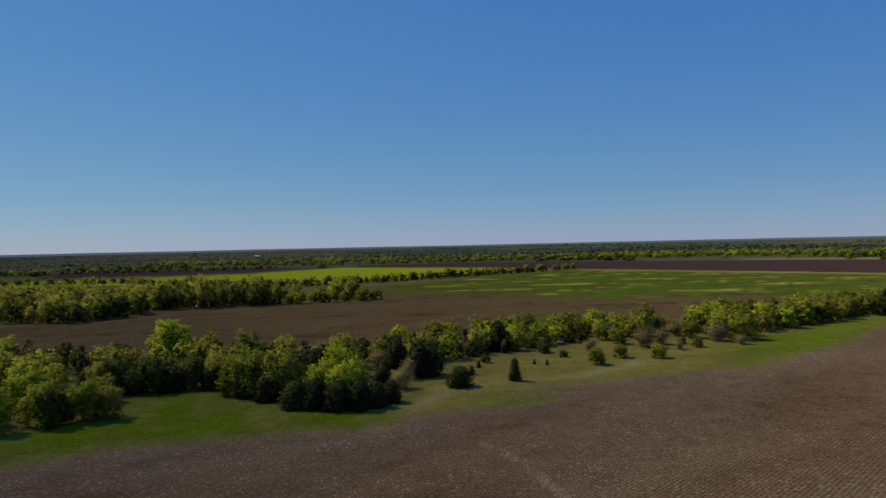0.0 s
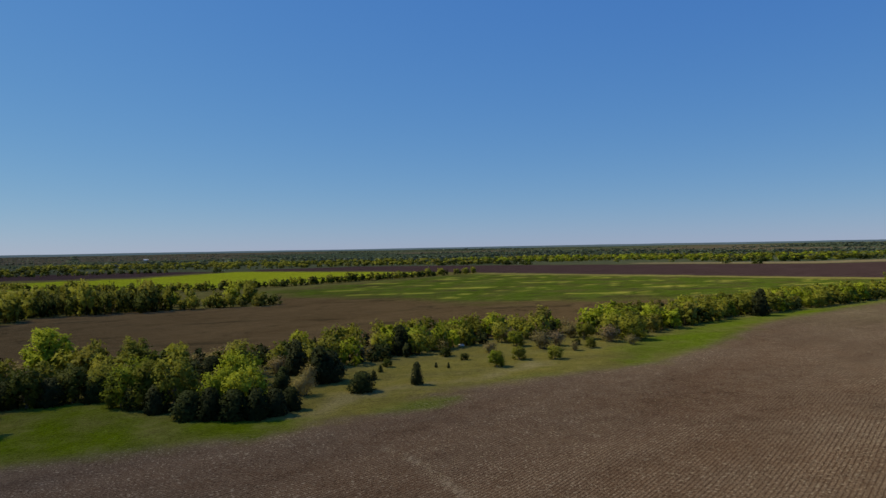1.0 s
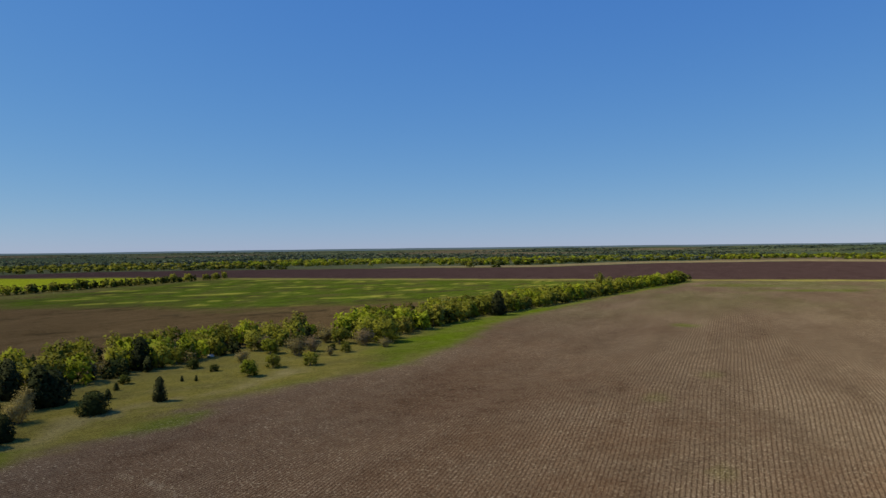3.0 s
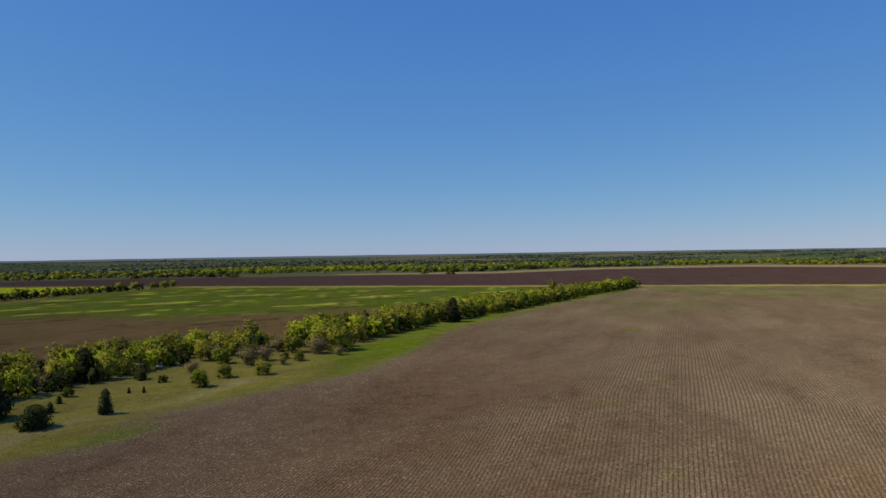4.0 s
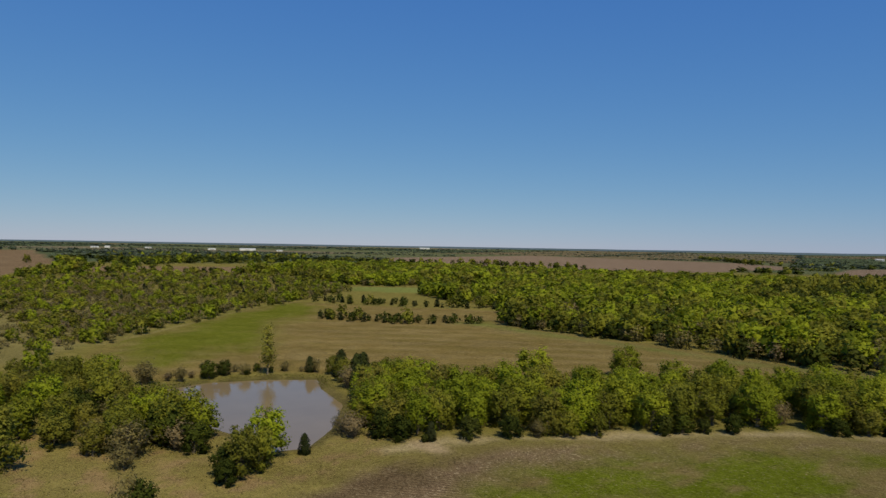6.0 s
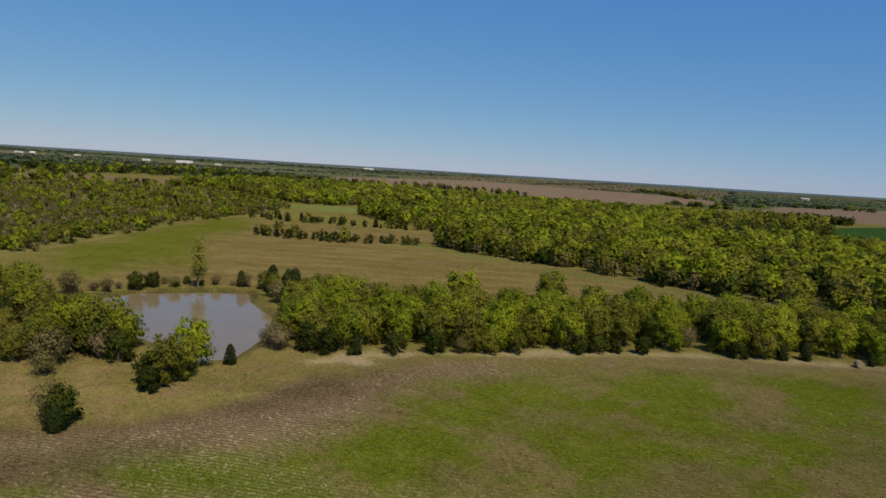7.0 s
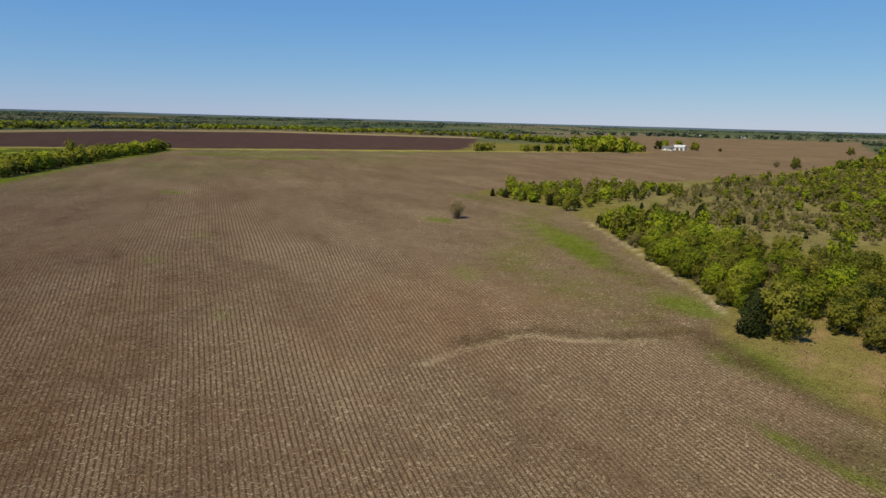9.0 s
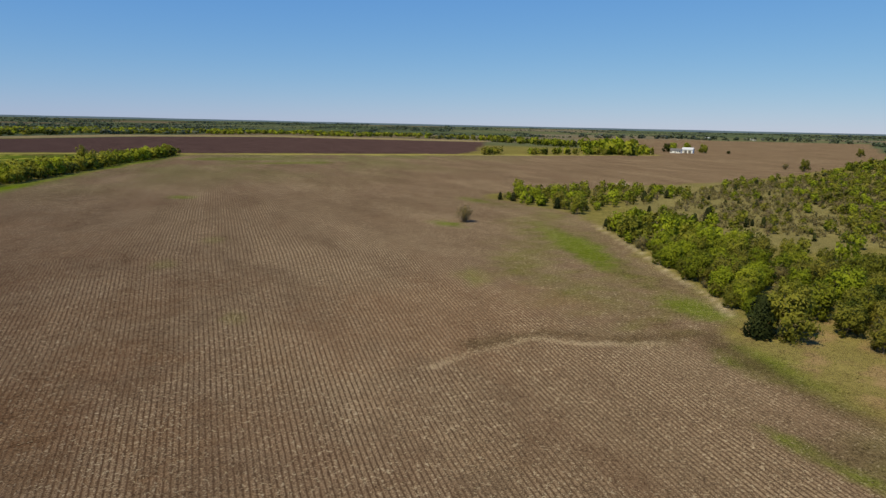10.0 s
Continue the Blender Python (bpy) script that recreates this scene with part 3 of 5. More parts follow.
def leaves(places, outward, size, rng, long=1.5):
    """Many small pointed leaf sprays, one tapering blade each."""
    n = len(places)
    face = rng.normal(size=(n, 3)) * 0.42 + outward * 0.8 + np.array((0, 0, 0.3))
    a = np.cross(rounded(face), rng.normal(size=(n, 3)))
    a = rounded(a + np.array((0, 0, 0.3)))
    b = rounded(np.cross(face, a))
    s = (size * (0.55 + 0.9 * rng.rand(n)))[:, None]
    p = np.stack([places - a * s * long * 0.42 - b * s * 0.55, places - a * s * long * 0.3 + b * s * 0.55, places + a * s * long * 0.62], 1)
    return p.reshape(-1, 3)


def turned_out(p, norms):
    """Blades wound so that their faces look the way they shade."""
    p, n = p.reshape(-1, 3, 3), norms.reshape(-1, 3, 3)
    away = (np.cross(p[:, 1] - p[:, 0], p[:, 2] - p[:, 0]) * n[:, 0]).sum(1) < 0
    p[away] = p[away][:, [1, 0, 2]]
    return p.reshape(-1, 3)


def crown_of(name, mat, places, outward, size, rng, long=1.5, inner=None, centre=0.45, upward=0.12):
    """A crown of single blades; those inside are larger and close the view through it."""
    pts = leaves(places, outward, size, rng, long)
    way = np.repeat(outward, 3, axis=0)
    if inner is not None:
        more = leaves(inner[0], inner[1], inner[2], rng, 1.3)
        pts, way = np.vstack([pts, more]), np.vstack([way, np.repeat(inner[1], 3, axis=0)])
    pts[:, 2] = np.maximum(pts[:, 2], 0.03)
    top = pts[:, 2].max()
    whole = rounded((pts - np.array((0, 0, centre * top))) / np.array((1, 1, 1.1)))
    jitter = np.repeat(rng.normal(size=(len(pts) // 3, 3)) * 0.2, 3, axis=0)
    norms = rounded(0.5 * way + whole + jitter + np.array((0, 0, upward)))
    pts = turned_out(pts, norms)
    return mesh_of(name, pts.tolist(), np.arange(len(pts)).reshape(-1, 3).tolist(), mat, True, norms)


def crown_mesh(name, seed, mat, blobs, count, size, hollow=0.4, long=1.5, fill=7):
    """Leaf sprays over many uneven lobes; each lobe is x, y, z, radius, flatness."""
    rng = np.random.RandomState(seed)
    weight = np.array([b[3] ** 2 for b in blobs])
    out_p, out_o, in_p, in_o = [], [], [], []
    for b, w in zip(blobs, weight / weight.sum()):
        k = max(4, int(count * w))
        d = rounded(rng.normal(size=(k, 3)))
        d[:, 2] = np.where((d[:, 2] < -0.2) & (rng.rand(k) < 0.6), -d[:, 2], d[:, 2])
        rad = b[3] * (hollow + (1.3 - hollow) * rng.rand(k) ** 0.75)
        lump = 1 + 0.2 * np.sin(5 * d[:, 0] + seed) * np.sin(4 * d[:, 1] + 2 * seed) + 0.14 * np.sin(9 * d[:, 2] + seed)
        out_p.append(np.array(b[:3]) + d * (rad * lump)[:, None] * np.array((1, 1, b[4])))
        out_o.append(d)
        if fill:
            e = rounded(rng.normal(size=(max(2, k // fill), 3)))
            in_p.append(np.array(b[:3]) + e * (b[3] * 0.6 * rng.rand(len(e)) ** 0.5)[:, None])
            in_o.append(e)
    inner = (np.vstack(in_p), np.vstack(in_o), size * 2.3) if fill else None
    return crown_of(name, mat, np.vstack(out_p), np.vstack(out_o), size, rng, long, inner)


def lobes(rng, n, height, width, low):
    """Where the lobes of a crown sit: round an uneven ovoid, smaller towards the top."""
    out = [(0, 0, height * (0.55 + 0.1 * low), width * 0.27, 1.0)]
    for i in range(n):
        a = 2.4 * i + rng.rand() * 0.9
        lvl = low + (0.90 - low) * ((i + rng.rand()) / n)
        swell = math.sqrt(max(0.05, 1 - ((lvl - 0.44) / 0.54) ** 2))
        reach = width * 0.37 * swell * (0.55 + 0.5 * rng.rand())
        out.append((reach * math.cos(a), reach * math.sin(a), height * lvl, width * (0.10 + 0.085 * rng.rand()) * (1.15 - 0.4 * lvl), 0.85 + 0.45 * rng.rand()))
    return out


def trunk_mesh(name, seed, blobs, height, thick, mat, stems=1):
    rng = random.Random(seed)
    pts, faces = [], []
    for s in range(stems):
        foot = Vector((0.35 * rng.uniform(-1, 1) * (stems > 1), 0.35 * rng.uniform(-1, 1) * (stems > 1), -0.25))
        path = [foot]
        for k in range(1, 5):
            path.append(foot + Vector((0.05 * height * rng.uniform(-1, 1) * k / 2, 0.05 * height * rng.uniform(-1, 1) * k / 2, 0.2 * k * height * 0.95)))
        tube(pts, faces, path, [thick * (1.25 - 0.24 * k) / math.sqrt(stems) for k in range(5)], 5)
        for b in blobs[s::stems]:
            start = path[1].lerp(path[3], rng.random() * b[2] / height)
            end = Vector(b[:3]) + Vector((0, 0, b[3] * 0.6))
            bend = start.lerp(end, 0.5) + Vector((0, 0, -0.04 * height))
            tube(pts, faces, [start, bend, end], [thick * 0.42, thick * 0.28, thick * 0.07], 3)
    return mesh_of(name, pts, faces, mat, True)


def make_broadleaf(kind, seed, height, width, low, count, size, lobe_count=16):
    rng = np.random.RandomState(seed)
    blobs = lobes(rng, lobe_count, height, width, low)
    return (trunk_mesh("trunk", seed, blobs, height, 0.018 * height + 0.03, BARK, 1 if low > 0.3 else 3),
            crown_mesh("crown", seed, LEAF[kind], blobs, count, size))


def make_cedar(kind, seed, height, width, count, size, blunt=0.46):
    """A dense ovoid to conical evergreen, full to the ground, with an uneven outline."""
    rng = np.random.RandomState(seed)

    def outline(lvl, a):
        return width * 0.5 * (1 - lvl) ** blunt * np.minimum(1, 0.8 + 1.2 * lvl) * (0.9 + 0.16 * np.sin(3 * a + seed) * np.sin(8 * lvl + seed) + 0.1 * np.sin(7 * a + 13 * lvl)) + 0.05

    lvl, a = rng.rand(count) ** 1.25, rng.rand(count) * 6.283
    rad = outline(lvl, a) * (0.62 + 0.46 * rng.rand(count) ** 0.6)
    places = np.stack([rad * np.cos(a), rad * np.sin(a), 0.03 * height + lvl * height * 0.95], 1)
    k = count // 5
    lvi, ai = rng.rand(k) ** 1.2 * 0.85, rng.rand(k) * 6.283
    ri = outline(lvi, ai) * 0.62 * rng.rand(k) ** 0.5
    inner = (np.stack([ri * np.cos(ai), ri * np.sin(ai), 0.05 * height + lvi * height * 0.9], 1), np.stack([np.cos(ai), np.sin(ai), 0.3 + 0 * ai], 1), size * 2.4)
    crown = crown_of("crown", LEAF[kind], places, rounded(np.stack([np.cos(a), np.sin(a), 0.4 + 0 * a], 1)), size, rng, 1.9, inner, 0.3)
    tp, tf = [], []
    tube(tp, tf, [Vector((0, 0, -0.2)), Vector((0.03, 0, height * 0.5)), Vector((0, 0.02, height * 0.97))], [0.035 * height, 0.02 * height, 0.006 * height], 5)
    for k in range(10):
        h, t = height * (0.1 + 0.07 * k), k * 2.4
        reach = width * 0.42 * (1 - h / height)
        tube(tp, tf, [Vector((0, 0, h)), Vector((reach * math.cos(t), reach * math.sin(t), h + 0.25 * reach))], [0.012 * height, 0.003 * height], 3)
    return mesh_of("trunk", tp, tf, BARK, True), crown


def make_brush(seed, height, width, count, size):
    """Thin grey-brown stems with sparse buds."""
    rng, rnd = np.random.RandomState(seed), random.Random(seed)
    tp, tf, tips = [], [], []
    for k in range(26):
        a, lean = rnd.random() * 6.283, rnd.random() ** 0.7
        foot = Vector((0.1 * width * math.cos(a), 0.1 * width * math.sin(a), -0.1))
        top = Vector((lean * width * 0.48 * math.cos(a), lean * width * 0.48 * math.sin(a), height * (1.0 - 0.45 * lean) * rnd.uniform(0.75, 1)))
        knee = foot.lerp(top, 0.5) + Vector((0, 0, 0.1 * height))
        tube(tp, tf, [foot, knee, top], [0.045, 0.03, 0.01], 3)
        for _ in range(4):
            q = knee.lerp(top, rnd.uniform(0.1, 0.8))
            e = q + Vector((rnd.uniform(-1, 1), rnd.uniform(-1, 1), rnd.uniform(0.3, 1))) * 0.16 * height
            tube(tp, tf, [q, e], [0.022, 0.006], 3)
            tips.append(e)
        tips += [top, knee, foot.lerp(knee, 0.6)]
    near = np.array([tuple(tips[i]) for i in rng.randint(len(tips), size=count)]) + rng.normal(size=(count, 3)) * 0.1 * height
    near[:, 2] = np.maximum(near[:, 2], 0.1)
    out = rounded(near - np.array((0, 0, 0.3 * height)))
    return mesh_of("trunk", tp, tf, TWIG, True), crown_of("crown", LEAF["r"], near, out, size, rng, 1.9)


STOCK = {}
REST_NAME = {"trees of the hedgerow": "hedgerow", "trees of the field belt": "hedgerow", "plants of the brushy grove": "brushland"}
WOOD_LABEL = {"hedgerow": "dense bright green hedgerow of small trees beside the field", "brushland": "brushy regrowth with cedars and pale undergrowth",
              "woodland": "dense spring green woodland behind the hay meadow", "far_woodland": "low distant woods reaching to the horizon"}


def stock(kind, seed, meshes, name, label, category):
    """A plant of one metre's height scale, kept as the first of its kind; heights are those of its meshes."""
    STOCK.setdefault(kind, []).append((meshes, name, label, category))


for s in range(4):
    stock("b", s, make_broadleaf("b", 10 + s, 8.0, 7.6 + 0.5 * s, 0.14, 2500, 0.27, 18), "deciduous_tree", "broadleaf tree in bright yellow green spring leaf", "tree")
    stock("o", s, make_broadleaf("o", 20 + s, 8.0, 7.2 + 0.5 * s, 0.10, 2200, 0.26, 17), "deciduous_tree", "broadleaf tree with thin olive green spring foliage", "tree")
    stock("d", s, make_broadleaf("d", 30 + s, 5.0, 6.0 + 0.4 * s, 0.08, 1900, 0.23, 14), "shrub", "dense dark green rounded shrub among grass", "shrub")
    stock("c", s, make_cedar("c", 40 + s, 5.0, 3.0 + 0.35 * s, 1300, 0.19), "cedar_tree", "dark green conical red cedar tree", "tree")
    stock("e", s, make_cedar("e", 60 + s, 5.0, 4.6 + 0.5 * s, 1800, 0.21, 0.34), "cedar_tree", "broad bushy dark red cedar full to the ground", "tree")
    stock("r", s, make_brush(50 + s, 5.0, 4.8 + 0.4 * s, 1400, 0.19), "shrub", "grey brown brush with sparse spring buds", "shrub")
HEIGHT = {"b": 8.0, "o": 8.0, "d": 5.0, "c": 5.0, "e": 5.0, "r": 5.0, "p": 11.0}


def make_poplar():
    rng = np.random.RandomState(77)
    blobs = [(0.35 * math.sin(2.1 * k), 0.35 * math.cos(1.7 * k), 2.6 + 0.85 * k, 1.75 - 0.08 * k, 0.9) for k in range(10)]
    tp, tf = [], []
    tube(tp, tf, [Vector((0, 0, -0.3)), Vector((0.1, 0, 3)), Vector((-0.05, 0.1, 6.5)), Vector((0.05, 0, 10.5))], [0.19, 0.14, 0.08, 0.02], 7)
    for k in range(26):
        h, t = 1.8 + 0.33 * k, 2.4 * k
        reach = 1.5 - 0.04 * k
        tube(tp, tf, [Vector((0, 0, h)), Vector((reach * math.cos(t), reach * math.sin(t), h + 0.8))], [0.045, 0.01], 3)
    return mesh_of("trunk", tp, tf, TWIG, True), crown_mesh("crown", 78, LEAF["p"], blobs, 1500, 0.25, 0.15, 1.5, 0)


stock("p", 0, make_poplar(), "poplar_tree", "tall slender sparse poplar standing at the pond", "tree")
FIRST = {}
REST = {}
plant_rng = random.Random(7)


def ground_height(p, q):
    d = inside(p, q, POND)
    z = far_rise(p, q) + np.where(np.hypot(p, q) < 900, 0.25 * ripple(p, q, 60, 21), 0)
    z = np.where(d < 6, np.minimum(z, 0.05), z) - 1.6 * soft(d + 1.2, 2.2)
    return z


def ground_z(x, y):
    return float(ground_height(np.array([float(x)]), np.array([float(y)]))[0])


def plant(kind, x, y, height, group="", wide=1.0):
    """One plant of that kind and height at that place."""
    which = plant_rng.randrange(len(STOCK[kind]))
    (stem, crown), name, label, category = STOCK[kind][which]
    k = height / HEIGHT[kind]
    w = k * wide * plant_rng.uniform(0.9, 1.12)
    m = Matrix.Translation((x, y, ground_z(x, y))) @ Matrix.Rotation(plant_rng.uniform(0, 6.283), 4, "Z") @ Matrix.Diagonal((w, w, k, 1))
    if (kind, which) not in FIRST:
        top = tagged(new(name), label, category, group)
        part("trunk", stem, top)
        part("crown", crown, top)
        top.matrix_basis = m
        FIRST[kind, which] = top
        return top
    top = copy_thing(FIRST[kind, which], Matrix.Identity(4))
    top.matrix_basis = m
    return tagged(top, group=group)


SIDE_BY_SIDE = 172.0


def spread(outline, gap, mixture, lo, hi, name, mask=None, wide=1.0, seed=3):
    """Distant wood: places for plants that are joined into one mesh."""
    rng = np.random.RandomState(seed)
    o = np.array(outline, float)
    (x0, y0), (x1, y1) = o.min(0), o.max(0)
    gx, gy = np.meshgrid(np.arange(x0, x1, gap), np.arange(y0, y1, gap))
    px = (gx + rng.uniform(-0.5, 0.5, gx.shape) * gap).ravel()
    py = (gy + rng.uniform(-0.5, 0.5, gy.shape) * gap).ravel()
    ok = inside(px, py, outline) < 0
    if mask is not None:
        ok &= mask(px, py)
    for x, y in zip(px[ok], py[ok]):
        kind = mixture[rng.randint(len(mixture))]
        REST.setdefault(name, []).append((kind, x, y, rng.uniform(lo, hi) * (0.7 if kind in "drc" else 1.0), wide))


def hedge(points, gap, mixture, lo, hi, name, wide=1.0, skip=0.1, deep=4.0, seed=5):
    """A line of distant plants."""
    rng = np.random.RandomState(seed)
    for (ax, ay), (bx, by) in zip(points, points[1:]):
        n = max(1, int(math.hypot(bx - ax, by - ay) / gap))
        for k in range(n):
            if rng.rand() < skip:
                continue
            f = (k + rng.rand()) / n
            kind = mixture[rng.randint(len(mixture))]
            x, y = ax + (bx - ax) * f + rng.normal() * deep * 0.5, ay + (by - ay) * f + rng.normal() * deep * 0.5
            REST.setdefault(name, []).append((kind, x, y, rng.uniform(lo, hi) * (0.75 if kind in "drc" else 1.0), wide))


def join_rest():
    """All distant plants of one wood become one mesh; farther ones have fewer and larger sprays."""
    kinds = list(LEAF)
    shapes = {}
    for kind, all_of in STOCK.items():
        for which, ((stem, crown), *_) in enumerate(all_of):
            pts = np.empty(len(crown.vertices) * 3, np.float32)
            crown.vertices.foreach_get("co", pts)
            shapes[kind, which] = pts.reshape(-1, 3, 3)
    for name, rows in REST.items():
        rng = np.random.RandomState(len(rows))
        pts, mats, tone, norms = [], [], [], []
        heights = ground_height(np.array([row[1] for row in rows]), np.array([row[2] for row in rows]))
        for (kind, x, y, h, wide), z in zip(rows, heights):
            which = rng.randint(len(STOCK[kind]))
            q = shapes[kind, which]
            r = math.hypot(x, y)
            n = 300 if r < 260 else 210 if r < 380 else 140 if r < 520 else 64 if r < 1100 else 26 if r < 2200 else 12
            n = int(n * min(1.1, max(0.3, h / 7.0)))
            k = h / HEIGHT[kind]
            w = k * wide * rng.uniform(0.9, 1.15)
            own = rng.rand()
            a = rng.rand() * 6.283
            c, s = math.cos(a), math.sin(a)
            v = q[rng.randint(len(q), size=n)]
            mid = v.mean(1, keepdims=True)
            grow = (0.72 if kind == "r" else 0.9) * math.sqrt(len(q) / n) * 0.92
            v = mid + (v - mid) * np.minimum(grow, (0.3 if n > 70 else 0.5) * HEIGHT[kind] / (np.ptp(v, axis=1).max(1)[:, None, None] + 1e-6))
            out = np.stack([w * (c * v[..., 0] - s * v[..., 1]) + x, w * (s * v[..., 0] + c * v[..., 1]) + y, np.maximum(k * v[..., 2], 0.02) + z], -1)
            way = rounded(out - np.array((x, y, z + 0.35 * h))) + rng.normal(size=(n, 1, 3)) * 0.2 + np.array((0, 0, 0.16))
            norms.append(rounded(way).reshape(-1, 3))
            pts.append(turned_out(out, norms[-1]))
            tone.append(np.full(3 * n, own))
            # past 1250 m every plant takes the leaf colour with haze painted in
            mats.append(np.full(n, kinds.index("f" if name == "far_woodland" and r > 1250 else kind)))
            if r < 420 and kind in "bor":
                # pale stems show below the crown
                m = 5
                foot = np.stack([x + rng.normal(size=m) * 0.12 * h, y + rng.normal(size=m) * 0.12 * h, np.full(m, z - 0.1)], 1)
                head = foot + np.stack([rng.normal(size=m) * 0.1 * h, rng.normal(size=m) * 0.1 * h, np.full(m, 0.7 * h)], 1)
                turn = rng.rand(m) * 6.283
                side = np.stack([np.cos(turn), np.sin(turn), 0 * turn], 1) * (0.014 * h + 0.04)
                pts.append(np.stack([foot - side, foot + side, head], 1).reshape(-1, 3))
                norms.append(np.repeat(np.stack([-side[:, 1], side[:, 0], 0 * turn + 0.02], 1), 3, axis=0))
                norms[-1] = rounded(norms[-1])
                tone.append(np.full(3 * m, own))
                mats.append(np.full(m, len(kinds)))
        pts, mats, tone = np.vstack(pts), np.concatenate(mats), np.concatenate(tone)
        starts = np.arange(0, len(pts), 3)
        me = bpy.data.meshes.new(name)
        me.vertices.add(len(pts))
        me.vertices.foreach_set("co", pts.astype(np.float32).ravel())
        me.loops.add(len(pts))
        me.loops.foreach_set("vertex_index", np.arange(len(pts), dtype=np.int32))
        me.polygons.add(len(starts))
        me.polygons.foreach_set("loop_start", starts.astype(np.int32))
        for kind in kinds:
            me.materials.append(LEAF[kind])
        me.materials.append(TWIG)
        me.polygons.foreach_set("material_index", mats.astype(np.int32))
        me.attributes.new("tone", "FLOAT", "POINT").data.foreach_set("value", tone.astype(np.float32))
        me.update(calc_edges=True)
        me.polygons.foreach_set("use_smooth", [True] * len(starts))
        me.normals_split_custom_set_from_vertices(np.vstack(norms).tolist())
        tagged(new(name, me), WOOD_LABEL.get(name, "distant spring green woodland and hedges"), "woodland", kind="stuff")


def clumpy(size, level, seed):
    return lambda px, py: ripple(px, py, size, seed) > level


def grove(outline, gap, mixture, lo, hi, group, keep=lambda x, y: True, wide=1.0):
    """Plants spread over an outline, a gap apart; mixture is a word of kinds."""
    xs, ys = [p[0] for p in outline], [p[1] for p in outline]
    done = []
    tries = int(4 * (max(xs) - min(xs)) * (max(ys) - min(ys)) / gap ** 2)
    spots = [(plant_rng.uniform(min(xs), max(xs)), plant_rng.uniform(min(ys), max(ys))) for _ in range(tries)]
    within = inside(np.array([p[0] for p in spots]), np.array([p[1] for p in spots]), outline) < 0
    for (x, y), good in zip(spots, within):
        if not good or not keep(x, y):
            continue
        if any((x - a) ** 2 + (y - b2) ** 2 < gap * gap for a, b2 in done):
            continue
        done.append((x, y))
        kind = plant_rng.choice(mixture)
        h = plant_rng.uniform(lo, hi) * (0.62 if kind in "drce" else 1.0)
        if math.hypot(x, y) < SIDE_BY_SIDE:
            plant(kind, x, y, h, group, wide)
        else:
            REST.setdefault(REST_NAME.get(group, "woodland"), []).append((kind, x, y, h, wide))
    return done


# the belt beyond the left margin
BELT_FRONT = [("e", -28, 127, 5.2), ("e", -24, 125.5, 5.8), ("e", -20, 125, 5.4), ("e", -16, 125, 5.6), ("e", -13, 127, 5.0), ("e", -10.5, 131, 4.4), ("b", -19, 129, 8.8), ("b", -24, 132, 8.2),
              ("o", -32, 134, 10.4), ("o", -37, 138, 9.6), ("b", -41, 140, 9.6), ("e", -35, 133, 5.4), ("e", -40, 137, 5.0), ("d", -43, 140, 6.4), ("o", -48, 147, 7.6), ("e", -50, 146, 5.4), ("d", -55, 147, 7.0),
              ("e", -58, 145, 5.6), ("d", -62, 144, 7.0), ("e", -66, 144, 5.4), ("d", -70, 145, 7.2), ("b", -72, 180, 12.4), ("o", -52, 180, 9.2), ("o", -61, 123, 6.5), ("b", -65, 122, 7.4), ("d", -68, 118, 6.8),
              ("o", -25, 170, 8.8), ("c", -12, 167, 8.5), ("e", -4, 157, 7.0), ("c", -6, 155, 8.5), ("r", -8, 153, 4.6), ("r", -9, 143, 4.6), ("c", 15, 192, 8.6)]
GLADE = [("e", 3, 143, 4.2), ("c", 6, 157, 2.1), ("c", 15, 148, 5.0), ("c", 34, 216, 6.3), ("c", 37, 203, 6.0), ("c", 82, 224, 5.6), ("r", 56, 191, 5.4),
         ("b", 37, 167, 4.2), ("o", 45, 175, 3.8), ("o", 54, 173, 3.6), ("d", 31, 179, 1.8), ("c", 25, 168, 1.5), ("c", 22, 169, 1.4), ("o", 88, 202, 8.4),
         ("c", 164, 252, 11.0), ("d", 27, 186, 2.4), ("o", 24, 196, 4.6), ("c", 8, 165, 1.8), ("r", 64, 186, 2.6), ("d", 68, 196, 1.8), ("c", -1, 164, 2.2),
         ("c", 60, 203, 3.4), ("r", 72, 212, 4.8), ("d", 10, 172, 2.0), ("r", 50, 206, 4.2), ("o", 74, 206, 5.5), ("r", 80, 200, 5.0), ("o", 92, 210, 6.0), ("r", 62, 196, 4.5), ("b", 50, 198, 4.5), ("r", 84, 193, 3.0), ("o", 70, 190, 3.2), ("r", 40, 188, 3.0)]
for row in BELT_FRONT:
    plant(*row, "trees of the field belt", 1.05)
for row in GLADE:
    plant(*row, "plants of the grassy glade", 1.0 if row[0] == "c" else 1.3)
grove([(-130, 100), (-78, 108), (-66, 120), (-64, 130), (-72, 152), (-130, 165)], 5.5, "odob", 5.5, 8.5, "trees of the field belt")
grove([(-125, 165), (-68, 155), (-40, 147), (-22, 135), (-13, 140), (-14, 165), (4, 180), (0, 200), (-40, 192), (-125, 195)], 5.2, "oodedecrb", 6.0, 9.4, "trees of the field belt")
grove([(-10, 168), (20, 190), (52, 208), (80, 222), (76, 240), (40, 232), (0, 212), (-20, 190)], 3.9, "oocreecobr", 5.2, 8.2, "trees of the field belt")
grove([(80, 206), (106, 218), (152, 251), (234, 289), (348, 352), (446, 394), (444, 404), (330, 362), (220, 308), (140, 272), (84, 236)], 4.4, "boobod", 5.8, 8.8, "trees of the hedgerow", wide=1.15)
plant("o", 296, 336, 13.5, "trees of the hedgerow", 0.62)

